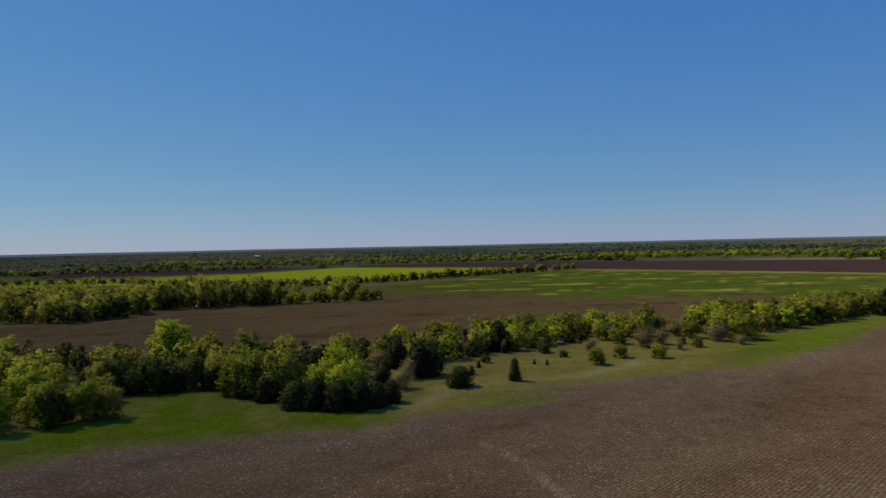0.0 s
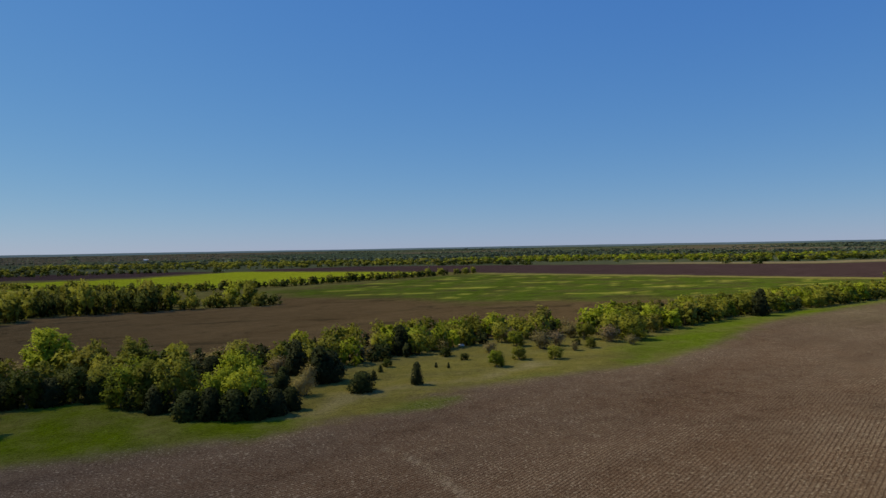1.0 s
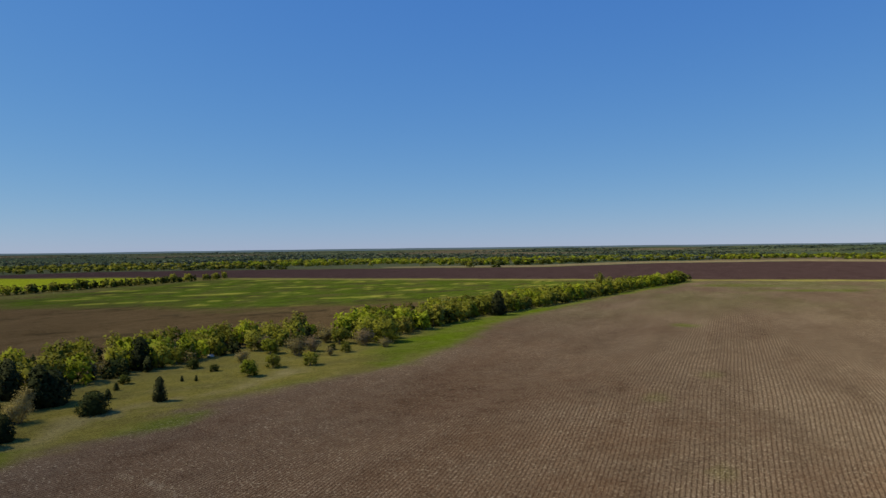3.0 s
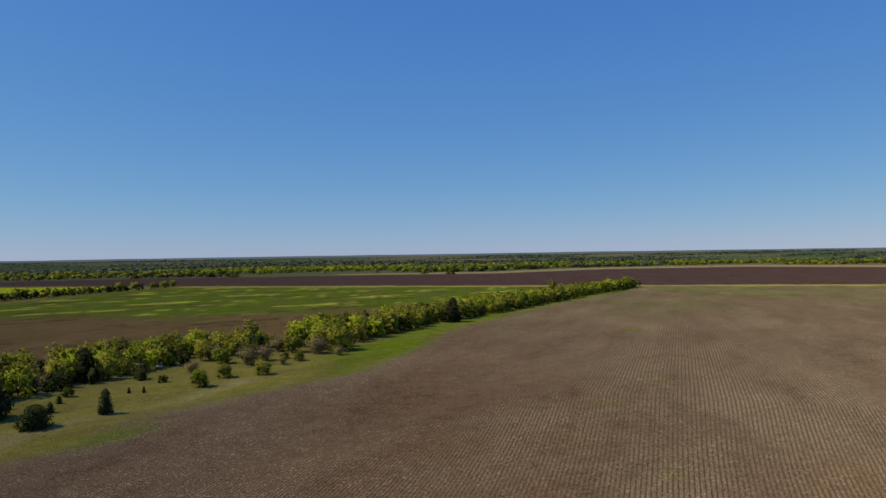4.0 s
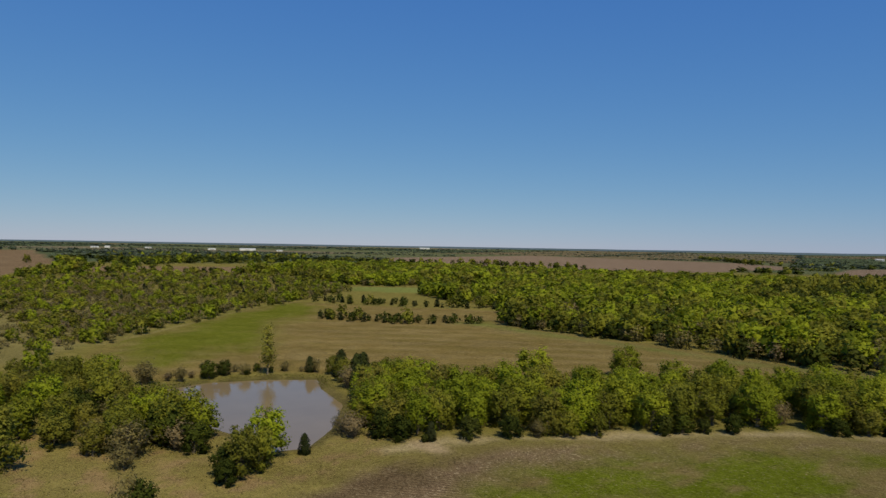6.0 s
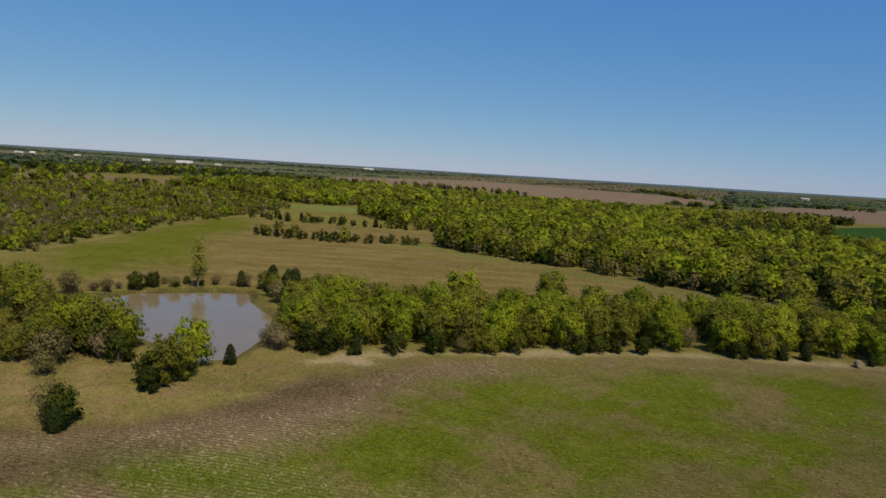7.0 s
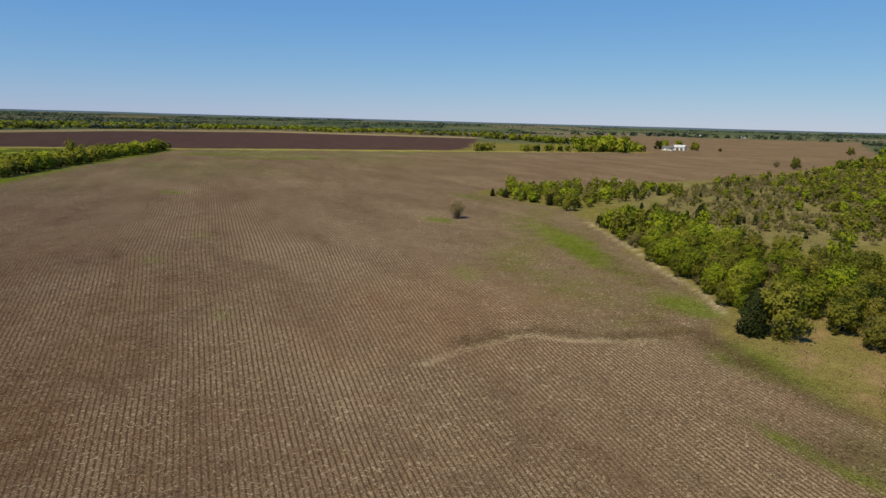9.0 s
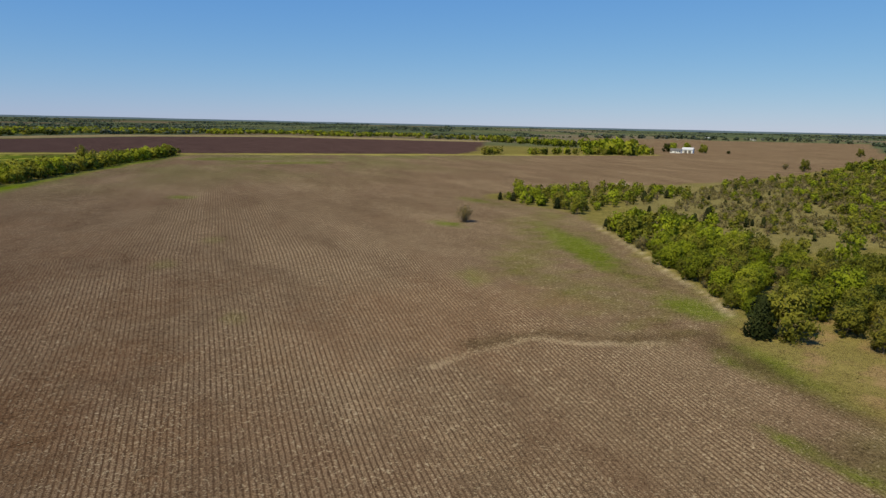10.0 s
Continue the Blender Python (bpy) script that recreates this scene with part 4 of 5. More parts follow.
# around the drilled field and the brushy grove
GROVE_EDGE = [("c", 98, -12, 6.4), ("o", 99, -16, 8.4), ("r", 190, 64, 5.4), ("c", 258, 72, 3.2), ("c", 256, 66, 3.6), ("c", 253, 58, 3.1), ("c", 246, 52, 3.9),
              ("c", 238, 45, 4.2), ("c", 239, 13, 3.3), ("c", 227, 8, 3.2), ("c", 229, 5, 2.0), ("c", 224, -2, 3.5), ("c", 228, -6, 5.2), ("c", 223, -22, 3.4),
              ("c", 225, -19, 2.3), ("c", 285, 18, 4.4), ("c", 302, 10, 3.8), ("c", 202, 23, 2.5), ("b", 288, 72, 6.3)]
GROVE_MORE = [("b", 275, 52, 6.0), ("o", 228, 36, 6.4), ("o", 567, -76, 9.7), ("r", 595, -66, 5.1), ("o", 980, -190, 11.2), ("b", 268, 66, 5.5), ("b", 262, 58, 5.5), ("o", 247, 46, 6.0)]
for row in GROVE_EDGE + GROVE_MORE:
    plant(*row, "plants of the brushy grove")
grove([(203, 24), (179, 15.3), (157, 6.3), (137, -1), (124, -7), (106, -13), (110, -30), (150, -34), (172, -20), (196, -4), (214, 14)], 4.4, "oobobbr", 4.4, 7.0, "plants of the brushy grove")
grove([(202, 25), (179, 16.5), (157, 7.5), (137, 0.4), (124, -5.6), (109, -10), (110, -13), (124, -9), (137, -3), (157, 4), (179, 13), (201, 22)], 2.8, "roob", 2.4, 4.2, "plants of the brushy grove")
grove([(232, 38), (262, 76), (300, 62), (345, 34), (330, 0), (260, 20)], 5.0, "brobo", 3.2, 5.0, "plants of the brushy grove")
grove([(214, 12), (330, 0), (430, -22), (500, -70), (420, -140), (330, -150), (285, -138), (240, -88), (206, -52), (168, -38), (180, -18)], 8.0, "orrcrbcr", 2.8, 4.8, "plants of the brushy grove")
spread([(214, 12), (330, 0), (430, -22), (500, -70), (420, -140), (330, -150), (285, -138), (240, -88), (206, -52), (210, -20)], 3.1, "rrrrorr", 1.1, 2.5, "brushland", clumpy(40, -0.45, 41), 1.3)
spread([(400, -48), (300, -44), (215, -42), (180, -34), (206, -52), (240, -88), (285, -138), (330, -150), (420, -140), (490, -85)], 5.6, "robrorr", 2.6, 4.8, "brushland", clumpy(60, -0.5, 43), 1.2)
# the near bank of the pond
POND_SIDE = [("p", 136, -74, 11.2), ("d", 140, -62, 3.6), ("r", 141, -49, 5.0), ("r", 137, -79, 2.5), ("c", 133, -83, 3.8), ("c", 116, -84, 6.5), ("c", 112, -84, 5.0),
             ("c", 80, -50, 3.0), ("o", 77, -39, 6.6), ("b", 82, -45, 7.0), ("r", 94, -31, 5.2), ("d", 97, -37, 6.0), ("d", 91, -39, 4.4), ("r", 83, -60, 4.0),
             ("o", 85, -67, 5.7), ("d", 77, -65, 3.8), ("d", 74, -67, 1.2), ("b", 88, -109, 8.9), ("d", 71, -25, 4.0), ("e", 69.5, -24, 2.6), ("o", 78, -42, 5.8), ("d", 75.5, -36.5, 3.2), ("d", 79, -38, 3.6), ("b", 84, -136, 7.2)]
POND_BANK = [("c", 124, -85.5, 6.2), ("o", 119, -83, 5.4), ("r", 113, -80, 4.6), ("c", 109, -79.5, 6.0), ("b", 105, -78, 6.0), ("o", 97, -72, 5.4), ("d", 92, -69, 4.0), ("o", 87, -64, 4.6), ("r", 100, -74, 4.4), ("b", 93, -73, 6.4), ("d", 80, -64, 4.4), ("o", 128, -86, 4.4), ("r", 133, -84, 3.4), ("r", 140, -56, 3.2), ("d", 141, -66, 3.4),
             ("r", 139, -70, 2.8), ("o", 110, -40, 6.6), ("b", 103, -38, 7.0), ("d", 100, -42, 5.4), ("o", 118, -38, 6.0), ("c", 119, -88, 6.0), ("d", 113, -88, 4.6), ("o", 108, -87, 6.4), ("c", 123, -90, 5.0), ("c", 109, -90, 5.4), ("d", 118, -85, 3.2), ("o", 89, -67, 5.2), ("r", 94, -71, 4.6), ("b", 98, -77, 6.0), ("r", 104, -79, 4.2), ("o", 110, -83, 5.0), ("r", 86, -61, 3.6), ("o", 101, -81, 6.2)]
for row in POND_SIDE + POND_BANK:
    plant(*row, "plants round the pond")
plant("r", 72, -24, 5.0, "plants round the pond", 0.6)
plant("r", 90, -29, 3.4, "plants round the pond")
grove([(100, -22), (112, -26), (150, -34), (148, -44), (140, -42), (118, -39), (98, -43), (92, -37)], 3.6, "oobdoro", 4.8, 7.5, "plants round the pond")
grove([(139, -48), (141, -62), (137, -72), (131, -84), (134, -86), (143, -74), (146, -50)], 3.2, "rrd", 1.6, 3.2, "plants round the pond")
# the hedge along the weedy field
grove([(78, -62), (74, -72), (59, -95), (40, -119), (12, -145), (-30, -180), (-24, -196), (22, -166), (58, -138), (82, -112), (98, -88), (104, -80), (92, -68)], 3.9, "bobobrob", 5.6, 8.0,
      "trees of the field hedge")
grove([(75, -66), (58, -93), (39, -117), (11, -143), (-25, -176), (-28, -180), (9, -147), (37, -121), (56, -97), (73, -71)], 3.2, "ddrdco", 3.4, 5.6, "trees of the field hedge")
# bushes across the meadows
grove([(230, -143), (214, -150), (197, -157), (180, -183), (176, -190), (188, -186), (204, -166), (232, -150)], 3.6, "dcod", 3.6, 6.4, "bushes across the meadow", wide=1.0)
grove([(302, -182), (275, -194), (211, -237), (214, -246), (280, -206), (306, -192)], 4.6, "dcoc", 4.0, 7.0, "bushes across the meadow", wide=1.0)

# ---- woods farther off, each joined ----
spread([(-420, 330), (-205, 300), (-152, 285), (-140, 322), (-146, 345), (-150, 400), (-420, 460)], 7.0, "dodod", 8, 14, "far_grove", wide=0.85)
spread([(-148, 340), (-128, 348), (-96, 352), (-88, 372), (-130, 400), (-150, 395)], 6, "dddo", 12, 18, "far_grove", wide=0.55)
hedge([(-100, 362), (-38, 382)], 2.4, "dood", 5, 8, "far_grove", deep=8)
hedge([(-95, 385), (-45, 400)], 5, "boo", 8, 14, "far_grove", deep=8, wide=0.8)
hedge([(-150, 505), (-60, 560), (40, 650), (104, 708)], 3.6, "oddo", 6, 8.5, "far_hedge", skip=0.03)
hedge([(116, 720), (142, 742)], 3.6, "od", 6.5, 9, "far_hedge", skip=0)
hedge([(-460, 660), (-300, 640), (-170, 540)], 4.5, "oddo", 5, 7.5, "far_hedge", skip=0.1)
hedge([(-620, 930), (-407, 960), (-250, 1010)], 5, "oddo", 5, 8, "far_hedge", skip=0.08)
hedge([(-700, 1180), (-400, 1240), (-180, 1120), (60, 1140)], 5.5, "oddo", 5, 8, "far_hedge", skip=0.1, deep=14)
hedge([(655, 203), (672, 186)], 4, "od", 8, 10, "far_hedge", skip=0)
hedge([(690, 165), (806, 48)], 4.5, "oobd", 7, 9.5, "far_hedge", skip=0.05, deep=12)
hedge([(815, 55), (953, 113), (1272, 409)], 4.5, "obbd", 9, 12, "far_hedge", skip=0.03, deep=26)
hedge([(760, 70), (830, 110)], 5, "b", 14, 18, "far_hedge", skip=0, deep=20)


spread([(300, 1150), (640, 930), (880, 960), (1180, 800), (1270, 420), (1520, 520), (1420, 1000), (1000, 1260), (500, 1500), (200, 1400)], 17, "obodb", 6, 9, "far_hedge", clumpy(240, -0.15, 71), 1.5, 72)
spread([(-560, 1280), (-200, 1190), (28, 1160), (200, 1090), (300, 1150), (200, 1400), (-200, 1520), (-640, 1520)], 17, "odod", 6, 9, "far_hedge", clumpy(240, -0.2, 73), 1.5, 74)


FAR_OPEN = [PLOUGH, RAPE, LEFT_PLOUGH, EAST_BROWN, SOUTH_BROWN, BROWN, FAR_TAN, CROP, BACK_FIELD, EAST_STRIP]


def far_farms():
    """Woods and hedges of the distant plain, along the edges of its fields."""
    rng = np.random.RandomState(17)
    ca, sa = math.cos(0.35), math.sin(0.35)
    rows = []
    for iu in range(-9, 10):
        for iv in range(-12, 13):
            pick = math.modf(abs(math.sin(iu * 12.9898 + iv * 78.233) * 43758.5453))[0]
            shift = 0.5 * (iu % 2)

            def at(fu, fv):
                u, v = (iu + fu) * 600, (iv - shift + fv) * 480
                return u * ca - v * sa, u * sa + v * ca

            cx, cy = at(0.5, 0.5)
            r = math.hypot(cx, cy)
            if r < 800 or r > 4000 or (cx < -800 and -1900 < cy < 500):
                continue
            step = 11 + r / 95
            if 0.22 <= pick < (0.46 if r < 2200 else 0.62):
                n = int(600 * 480 / (step * step * 1.5))
                for fu, fv in rng.rand(n, 2):
                    if ripple(np.array([fu]), np.array([fv]), 0.8, iu * 40 + iv + 900)[0] > -0.35:
                        rows.append((*at(fu, fv), 1.0))
            edge = step * 0.4
            if rng.rand() < 0.8:
                rows += [(*at(f + 0.003 * rng.normal(), 0.02 * rng.normal()), 0.8) for f in np.arange(0, 1, edge / 600)]
            if rng.rand() < 0.6:
                rows += [(*at(0.01 * rng.normal(), f), 0.8) for f in np.arange(0, 1, edge / 480)]
    p = np.array(rows)
    ok = np.hypot(p[:, 0], p[:, 1]) > 980
    for outline in FAR_OPEN:
        ok &= inside(p[:, 0], p[:, 1], outline) > 6
    for x, y, size in p[ok]:
        far = math.hypot(x, y)
        REST.setdefault("far_woodland", []).append(("oddodd"[rng.randint(6)], x, y, rng.uniform(5, 8) * size, 1.5 + far / 2200))


far_farms()
hedge([(1900, 320), (2150, 40), (2080, -420)], 16, "odo", 9, 13, "far_woodland", 1.8, 0.06, 40)
# the main wood
spread([(171, -190), (128, -193), (93, -194), (61, -191), (40, -193), (0, -194), (-60, -215), (-60, -300), (40, -405), (100, -400), (140, -380), (190, -440), (330, -520), (380, -420), (300, -335),
        (320, -268), (215, -236)], 7.0, "bbobordbod", 4.6, 10.5, "woodland", wide=1.25)
hedge([(171, -190), (128, -191), (61, -189), (0, -190), (-50, -205)], 4.2, "rrdo", 5.5, 9, "woodland", skip=0.02, deep=2)
spread([(330, -520), (380, -420), (360, -330), (400, -280), (560, -330), (760, -460), (700, -560), (560, -600), (420, -590), (230, -640), (190, -560), (195, -450)], 8.0, "bbobodbor", 4.6, 10.5, "woodland", wide=1.3)
spread([(140, -385), (122, -440), (112, -500), (172, -715), (230, -670), (190, -540), (192, -445)], 7, "ddod", 9, 12.5, "woodland", wide=0.8)
spread([(172, -715), (150, -760), (200, -800), (240, -690)], 9, "dd", 9, 12, "woodland")
spread([(-60, -300), (-60, -215), (-140, -240), (-160, -380), (-120, -410), (30, -412)], 7, "boodr", 7, 10, "woodland")
# woods between the brush and the far farms
spread([(330, -150), (420, -142), (500, -72), (560, -95), (620, -180), (600, -260), (520, -300), (400, -275), (362, -246), (308, -186), (290, -146)], 6.6, "brorrorc", 2.8, 5.4, "woodland", wide=1.15)
hedge([(600, -110), (640, -190), (610, -270), (520, -310), (400, -285)], 5, "bodo", 6, 9.5, "woodland", skip=0.05, deep=16)
hedge([(206, -55), (238, -92), (282, -140), (303, -176), (330, -215), (362, -244)], 4.5, "rrbo", 4, 7, "woodland", skip=0.05, deep=7)
spread([(520, -330), (560, -325), (620, -300), (640, -360), (750, -440), (760, -460)], 10, "obdb", 8, 12, "woodland")
hedge([(610, -110), (760, -200), (1000, -232)], 8, "odb", 7, 11, "woodland", skip=0.1, deep=10)
hedge([(740, -220), (900, -330), (1100, -480), (1140, -690)], 8, "dobd", 8, 12, "far_hedge", skip=0.06, deep=22)
hedge([(1400, -400), (1250, -560), (1180, -720)], 10, "dob", 8, 12, "far_hedge", skip=0.1, deep=20)
hedge([(890, -690), (800, -790), (560, -780)], 8, "ddo", 8, 11, "far_hedge", skip=0.08, deep=8)
hedge([(470, -505), (410, -530), (360, -655)], 7, "dcd", 9, 12, "woodland", skip=0.05, deep=12)
hedge([(1003, -1965), (712, -1610), (600, -1420)], 12, "dod", 9, 13, "far_hedge", 1.4, 0.05, 14)
hedge([(600, -1480), (420, -1360), (300, -1450), (100, -1420)], 14, "dod", 8, 12, "far_hedge", 1.4, 0.12, 14)
join_rest()


# ---- farm buildings and the bale ----
def box_faces(k):
    return [(k, k + 3, k + 2, k + 1), (k, k + 1, k + 5, k + 4), (k + 1, k + 2, k + 6, k + 5), (k + 2, k + 3, k + 7, k + 6), (k + 3, k, k + 4, k + 7), (k + 4, k + 5, k + 6, k + 7)]


def box(x0, y0, z0, x1, y1, z1):
    return [(x0, y0, z0), (x1, y0, z0), (x1, y1, z0), (x0, y1, z0), (x0, y0, z1), (x1, y0, z1), (x1, y1, z1), (x0, y1, z1)]


def building(name, label, x, y, turn, long, wide, wall, rise, roof_mat, openings, category="building"):
    """Gabled building: walls, two roof slopes with eaves, doors and windows set into the long sides."""
    top = tagged(new(name), label, category)
    l, w = long / 2, wide / 2
    pts = [(-l, -w, -0.3), (l, -w, -0.3), (l, w, -0.3), (-l, w, -0.3), (-l, -w, wall), (l, -w, wall), (l, w, wall), (-l, w, wall), (-l, 0, wall + rise), (l, 0, wall + rise)]
    part("wall", mesh_of("wall", pts, [(0, 1, 5, 4), (1, 2, 6, 9, 5), (2, 3, 7, 6), (3, 0, 4, 8, 7), (0, 3, 2, 1)], WHITE), top)
    for side in (-1, 1):
        e, t = 0.5, 0.2
        k = rise / w
        q = [(-l - e, side * (w + e), wall - k * e + 0.02), (l + e, side * (w + e), wall - k * e + 0.02), (l + e, 0, wall + rise + 0.02), (-l - e, 0, wall + rise + 0.02)]
        q += [(a, b2, c + t) for a, b2, c in q]
        part("roof", mesh_of("roof", q, box_faces(0), roof_mat), top)
    for what, cx, side, width, low, high in openings:
        y0, y1 = (w - 0.1, w + 0.06) if side > 0 else (-w - 0.06, -w + 0.1)
        part(what, mesh_of(what, box(cx - width / 2, y0, low, cx + width / 2, y1, high), box_faces(0), DARK_PANE if what == "window" else GREY_ROOF), top)
    top.matrix_basis = Matrix.Translation((x, y, ground_z(x, y))) @ Matrix.Rotation(radians(turn), 4, "Z")
    return top


HOUSE_SET = [("window", -5, 1, 1.6, 1.0, 2.6), ("window", 5, 1, 1.6, 1.0, 2.6), ("door", 0, 1, 1.2, 0.0, 2.2), ("window", -2.6, 1, 1.2, 1.0, 2.4)]
BARN_SET = [("door", -3, 1, 3.4, 0.0, 3.4), ("door", 2, 1, 3.4, 0.0, 3.4), ("window", 5.2, 1, 1.2, 1.6, 2.8)]
building("farm_barn", "white metal farm barn beside trees in the field", 918, 12, 80, 13, 10, 4.4, 2.4, ROOF, BARN_SET, "barn")
building("farmhouse", "small white farmhouse between trees", 903, 26, 80, 12.5, 8, 3.2, 2.4, GREY_ROOF, HOUSE_SET, "house")
for row in [("b", 925, 30, 13), ("d", 935, 38, 11), ("b", 940, 14, 13), ("o", 940, -6, 12), ("o", 928, -8, 10), ("d", 930, -36, 4)]:
    plant(*row, "trees of the farmyard")
SHED_SET = [("door", -4, 1, 2.6, 0.0, 2.6), ("door", 4, 1, 2.6, 0.0, 2.6), ("window", 0, 1, 2, 1.2, 2.4)]
for x, y, turn, long, wide, wall in [(2180, -1080, 65, 84, 34, 8), (2240, -980, 65, 40, 20, 6), (2050, -1130, 65, 30, 16, 5), (2500, -860, 70, 34, 16, 5), (2560, -700, 75, 40, 16, 5), (2420, -700, 75, 24, 14, 9),
                                    (2280, -20, 85, 26, 12, 5), (2200, -145, 85, 24, 12, 5), (2900, -2500, 45, 90, 24, 8), (700, -2600, 10, 40, 16, 7), (120, -2250, 0, 60, 16, 7), (-640, 2350, 15, 24, 12, 5)]:
    building("farm_shed", "long white metal shed far across the plain", x, y, turn, 0.62 * long, 0.62 * wide, 0.7 * wall, wall * 0.25, ROOF, SHED_SET, "shed")


def build_bale():
    bm = bmesh.new()
    bmesh.ops.create_cone(bm, cap_ends=True, segments=28, radius1=0.66, radius2=0.66, depth=1.3)
    bmesh.ops.bevel(bm, geom=[e for e in bm.edges if abs(e.verts[0].co.z - e.verts[1].co.z) < 0.01], offset=0.1, segments=2, affect="EDGES")
    bmesh.ops.rotate(bm, verts=bm.verts, matrix=Matrix.Rotation(radians(90), 3, "X"))
    for v in bm.verts:
        v.co += 0.03 * Vector((noise.noise(v.co * 3), noise.noise(v.co * 3 + Vector((5, 0, 0))), noise.noise(v.co * 3 + Vector((0, 7, 0)))))
    me = bpy.data.meshes.new("round_bale")
    bm.to_mesh(me)
    bm.free()
    me.materials.append(STRAW)
    ob = tagged(new("round_bale", me), "weathered round straw bale lying at the field edge", "bale")
    ob.matrix_basis = pose(19, -134, 0.62 + ground_z(19, -134), 0, 0, 35)


build_bale()


def build_boulder():
    """A pale lump of limestone in the glade."""
    bm = bmesh.new()
    bmesh.ops.create_icosphere(bm, subdivisions=3, radius=0.75)
    for v in bm.verts:
        v.co *= 1 + 0.3 * noise.noise(v.co * 1.7) + 0.1 * noise.noise(v.co * 5)
        v.co.z *= 0.6
        v.co.x *= 1.4
    me = bpy.data.meshes.new("boulder")
    bm.to_mesh(me)
    bm.free()
    me.materials.append(plain_material("limestone", (0.62, 0.58, 0.5), 0.9, 2.0, 0.35))
    ob = tagged(new("boulder", me), "pale limestone boulder lying in dry grass", "rock")
    ob.matrix_basis = pose(34, 201, 0.25 + ground_z(34, 201), 0, 0, 20)


build_boulder()


# ---- tufts of dry grass on the margins, straw and clods on the field ----
GRASS = plain_material("dry_grass_blades", (0.31, 0.26, 0.10), 0.9, 0.8, 0.5)
GREEN_GRASS = plain_material("green_grass_blades", (0.17, 0.175, 0.03), 0.9, 0.8, 0.4)
STALK = plain_material("pale_stalks", (0.36, 0.29, 0.18), 0.95, 3.0, 0.4)
CLOD = plain_material("soil_clods", (0.12, 0.08, 0.045), 1.0, 3.0, 0.4)


def scatter_in(outline, number, seed):
    rng = np.random.RandomState(seed)
    o = np.array(outline, float)
    p = rng.uniform(o.min(0), o.max(0), size=(number * 4, 2))
    return p[inside(p[:, 0], p[:, 1], outline) < 0][:number]


def scatter_along(points, number, wide, seed):
    rng = np.random.RandomState(seed)
    a, b2 = np.array(points[:-1], float), np.array(points[1:], float)
    size = np.hypot(*(b2 - a).T)
    k = rng.choice(len(a), size=number, p=size / size.sum())
    return a[k] + (b2 - a)[k] * rng.rand(number, 1) + rng.normal(size=(number, 2)) * wide


def tufts(name, label, places, low, high, mat, seed):
    """Clumps of three leaning blades each, joined."""
    rng = np.random.RandomState(seed)
    n = len(places)
    z = ground_height(places[:, 0], places[:, 1])
    out = []
    for k in range(3):
        h, a = rng.uniform(low, high, n), rng.rand(n) * 6.283
        w = h * rng.uniform(0.5, 0.9, n)
        ux, uy = np.cos(a), np.sin(a)
        lean = rng.normal(size=(n, 2)) * 0.25 * h[:, None]
        foot = np.stack([places[:, 0], places[:, 1], z - 0.03], 1)
        out.append(np.stack([foot + np.stack([-ux * w / 2, -uy * w / 2, 0 * z], 1), foot + np.stack([ux * w / 2, uy * w / 2, 0 * z], 1),
                             foot + np.stack([ux * w * 0.3 + lean[:, 0], uy * w * 0.3 + lean[:, 1], h], 1),
                             foot + np.stack([-ux * w * 0.4 + lean[:, 0], -uy * w * 0.4 + lean[:, 1], h * 0.8], 1)], 1))
    pts = np.concatenate(out).reshape(-1, 3)
    me = mesh_of(name, pts.tolist(), np.arange(len(pts)).reshape(-1, 4).tolist(), mat, True, np.tile((0.0, 0.0, 1.0), (len(pts), 1)))
    return tagged(new(name, me), label, "grass", kind="stuff")


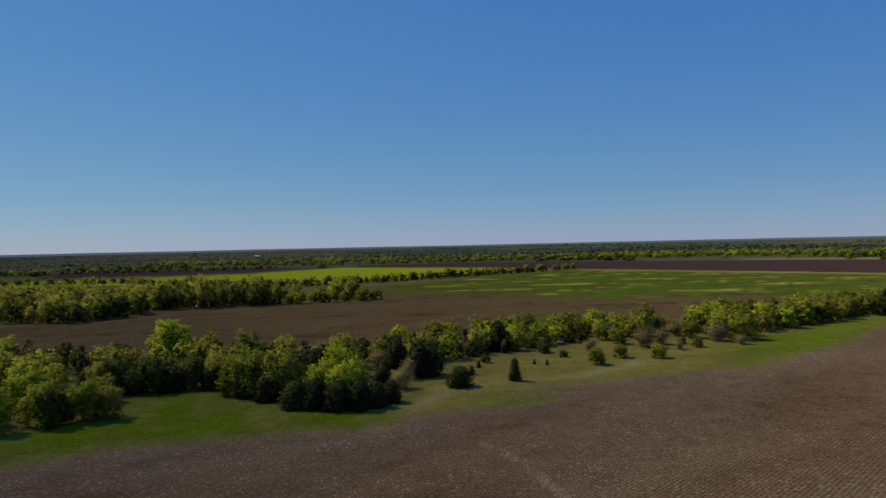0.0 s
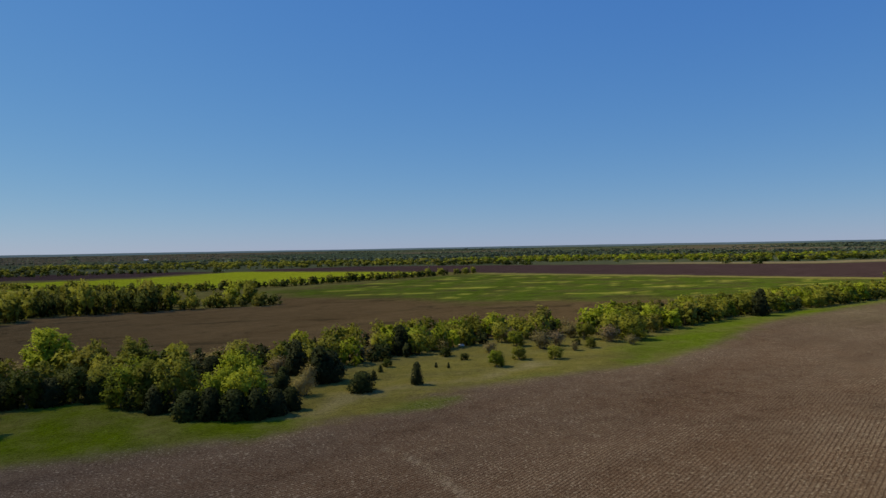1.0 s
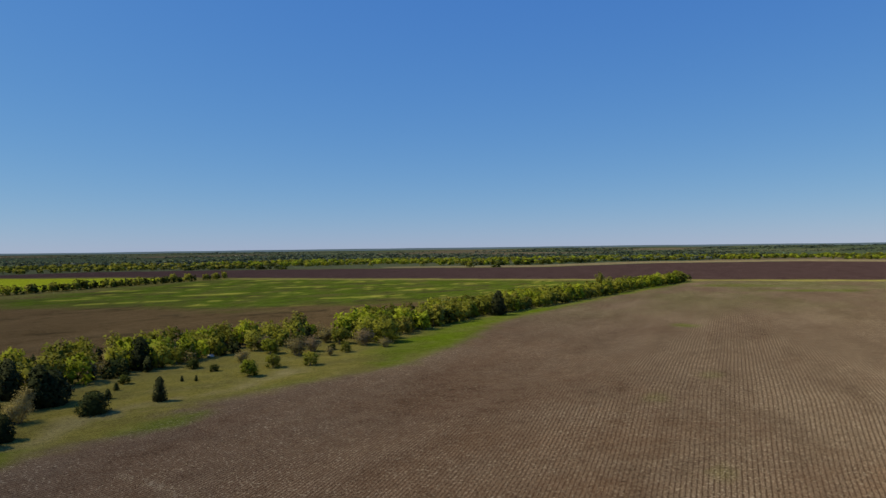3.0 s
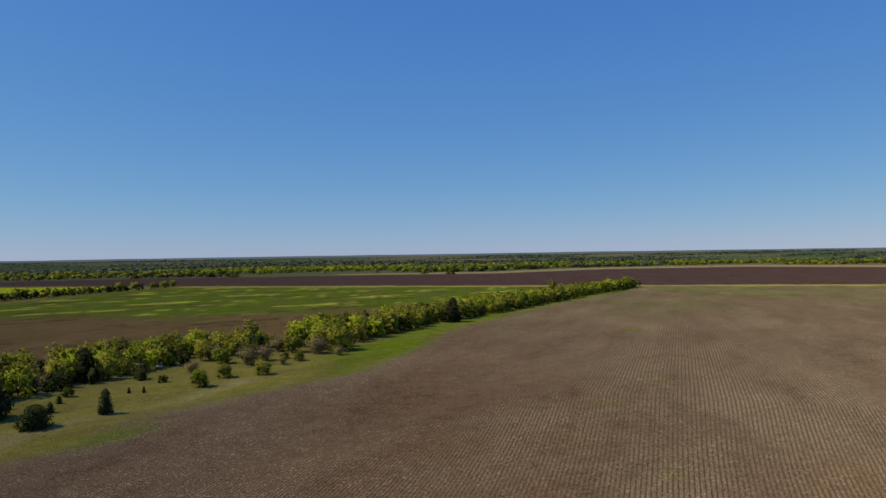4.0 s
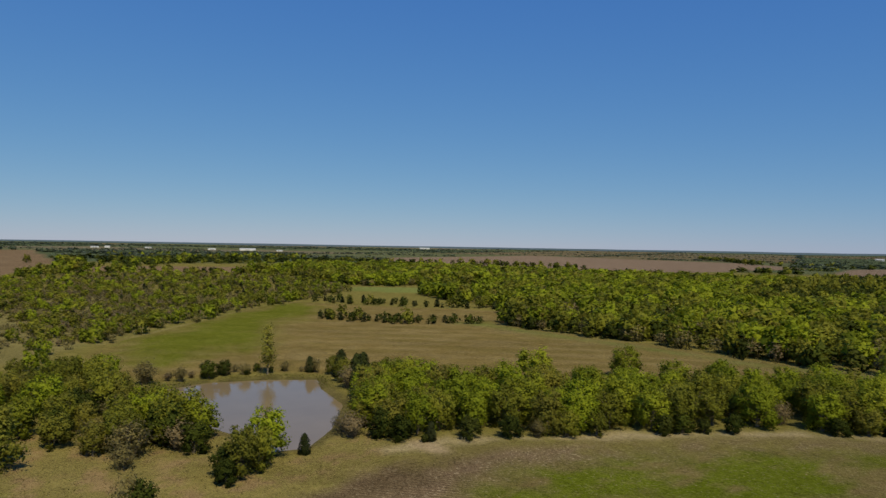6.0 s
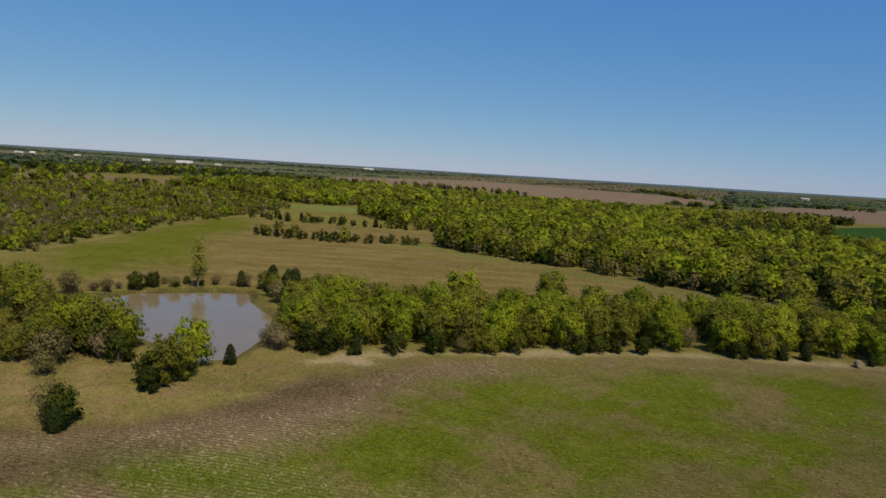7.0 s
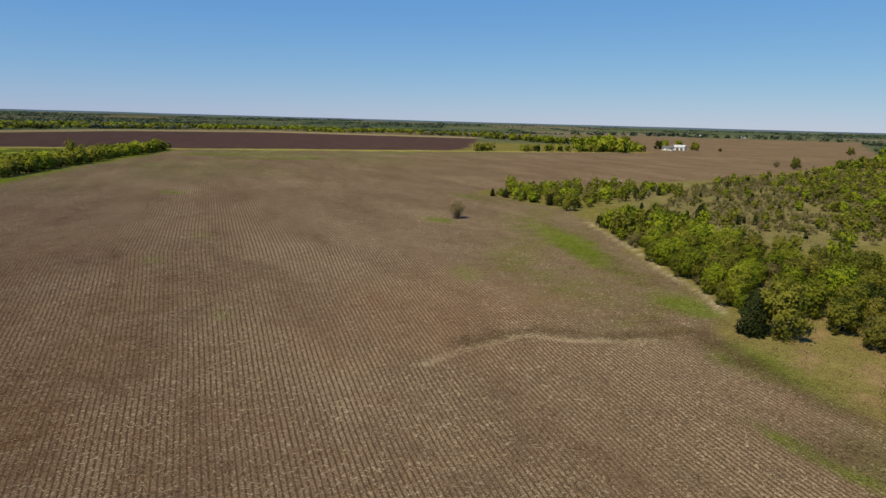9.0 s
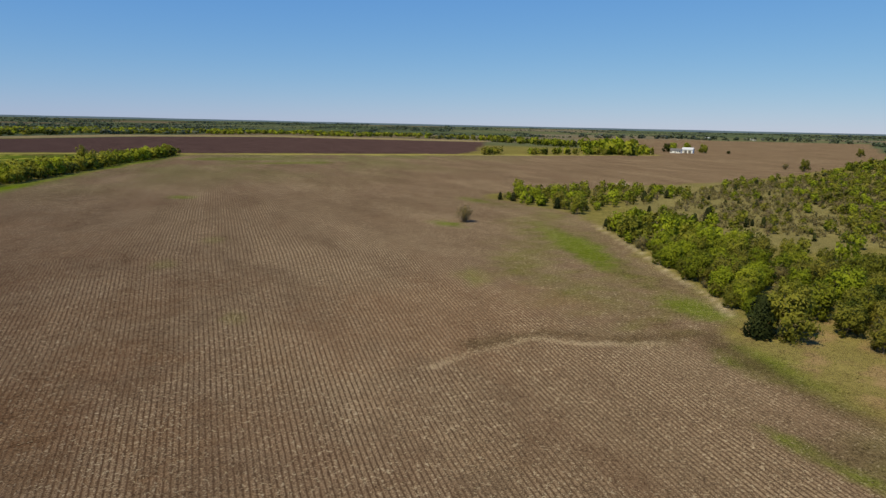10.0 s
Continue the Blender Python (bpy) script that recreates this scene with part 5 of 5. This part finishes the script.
def litter(name, label, places, low, high, thick, mat, seed, category):
    """Small flat pieces lying on the soil, each a low wedge."""
    rng = np.random.RandomState(seed)
    n = len(places)
    z = ground_height(places[:, 0], places[:, 1])
    s, a = rng.uniform(low, high, n), rng.rand(n) * 6.283
    u = np.stack([np.cos(a), np.sin(a)], 1)
    v = np.stack([-u[:, 1], u[:, 0]], 1)
    t = thick * rng.uniform(0.5, 1.3, n)
    base = [places + u * s[:, None] * 0.5, places + v * s[:, None] * 0.22, places - u * s[:, None] * 0.5, places - v * s[:, None] * 0.22]
    pts = np.stack([np.column_stack([p, z - 0.02]) for p in base] + [np.column_stack([places + u * s[:, None] * 0.1, z + t])], 1).reshape(-1, 3)
    faces = [(5 * i + k, 5 * i + (k + 1) % 4, 5 * i + 4) for i in range(n) for k in range(4)]
    return tagged(new(name, mesh_of(name, pts.tolist(), faces, mat)), label, category, kind="stuff")


FRINGE = [(203, 26), (179, 17), (157, 8), (137, 1), (124, -5), (108, -9), (98, -8)]
HEDGE_FOOT = [(74, -60), (73, -69), (58, -93), (39, -117), (11, -142)]
BANK = [(137, -46), (139, -62), (135, -73), (128, -83), (117, -78)]
tufts("dry_grass", "tufts of pale dry grass between pond and field", np.vstack([scatter_in(DRY, 5200, 1), scatter_along(FRINGE, 1500, 1.2, 2), scatter_along(HEDGE_FOOT, 1800, 1.6, 3)]), 0.03, 0.09, GRASS, 5)
tufts("rough_grass", "green and brown rough grass on pond banks", np.vstack([scatter_in(DRY, 900, 6), scatter_along(BANK, 900, 1.0, 7)]), 0.06, 0.18, GREEN_GRASS, 9)
NEAR_SOIL = [(10, 100), (40, 130), (120, 150), (150, 60), (110, 5), (90, -8), (70, -16), (45, -12), (20, -10), (10, 40)]
WASHED = [(66, 28), (75, 24), (84, 18), (84, 11), (89, 1)]
litter("straw_residue", "scattered pale straw stalks on the brown soil", np.vstack([scatter_in(NEAR_SOIL, 8000, 11), scatter_along(WASHED, 900, 0.7, 12), scatter_along([(5, 103), (9, 96), (13, 83), (15, 74)], 420, 0.7, 17), scatter_in(WEEDS, 900, 13)]), 0.15, 0.5, 0.05, STALK, 14, "straw")
litter("soil_clods", "small brown soil clods between the rows", scatter_in(NEAR_SOIL, 3000, 15), 0.15, 0.4, 0.12, CLOD, 16, "soil")
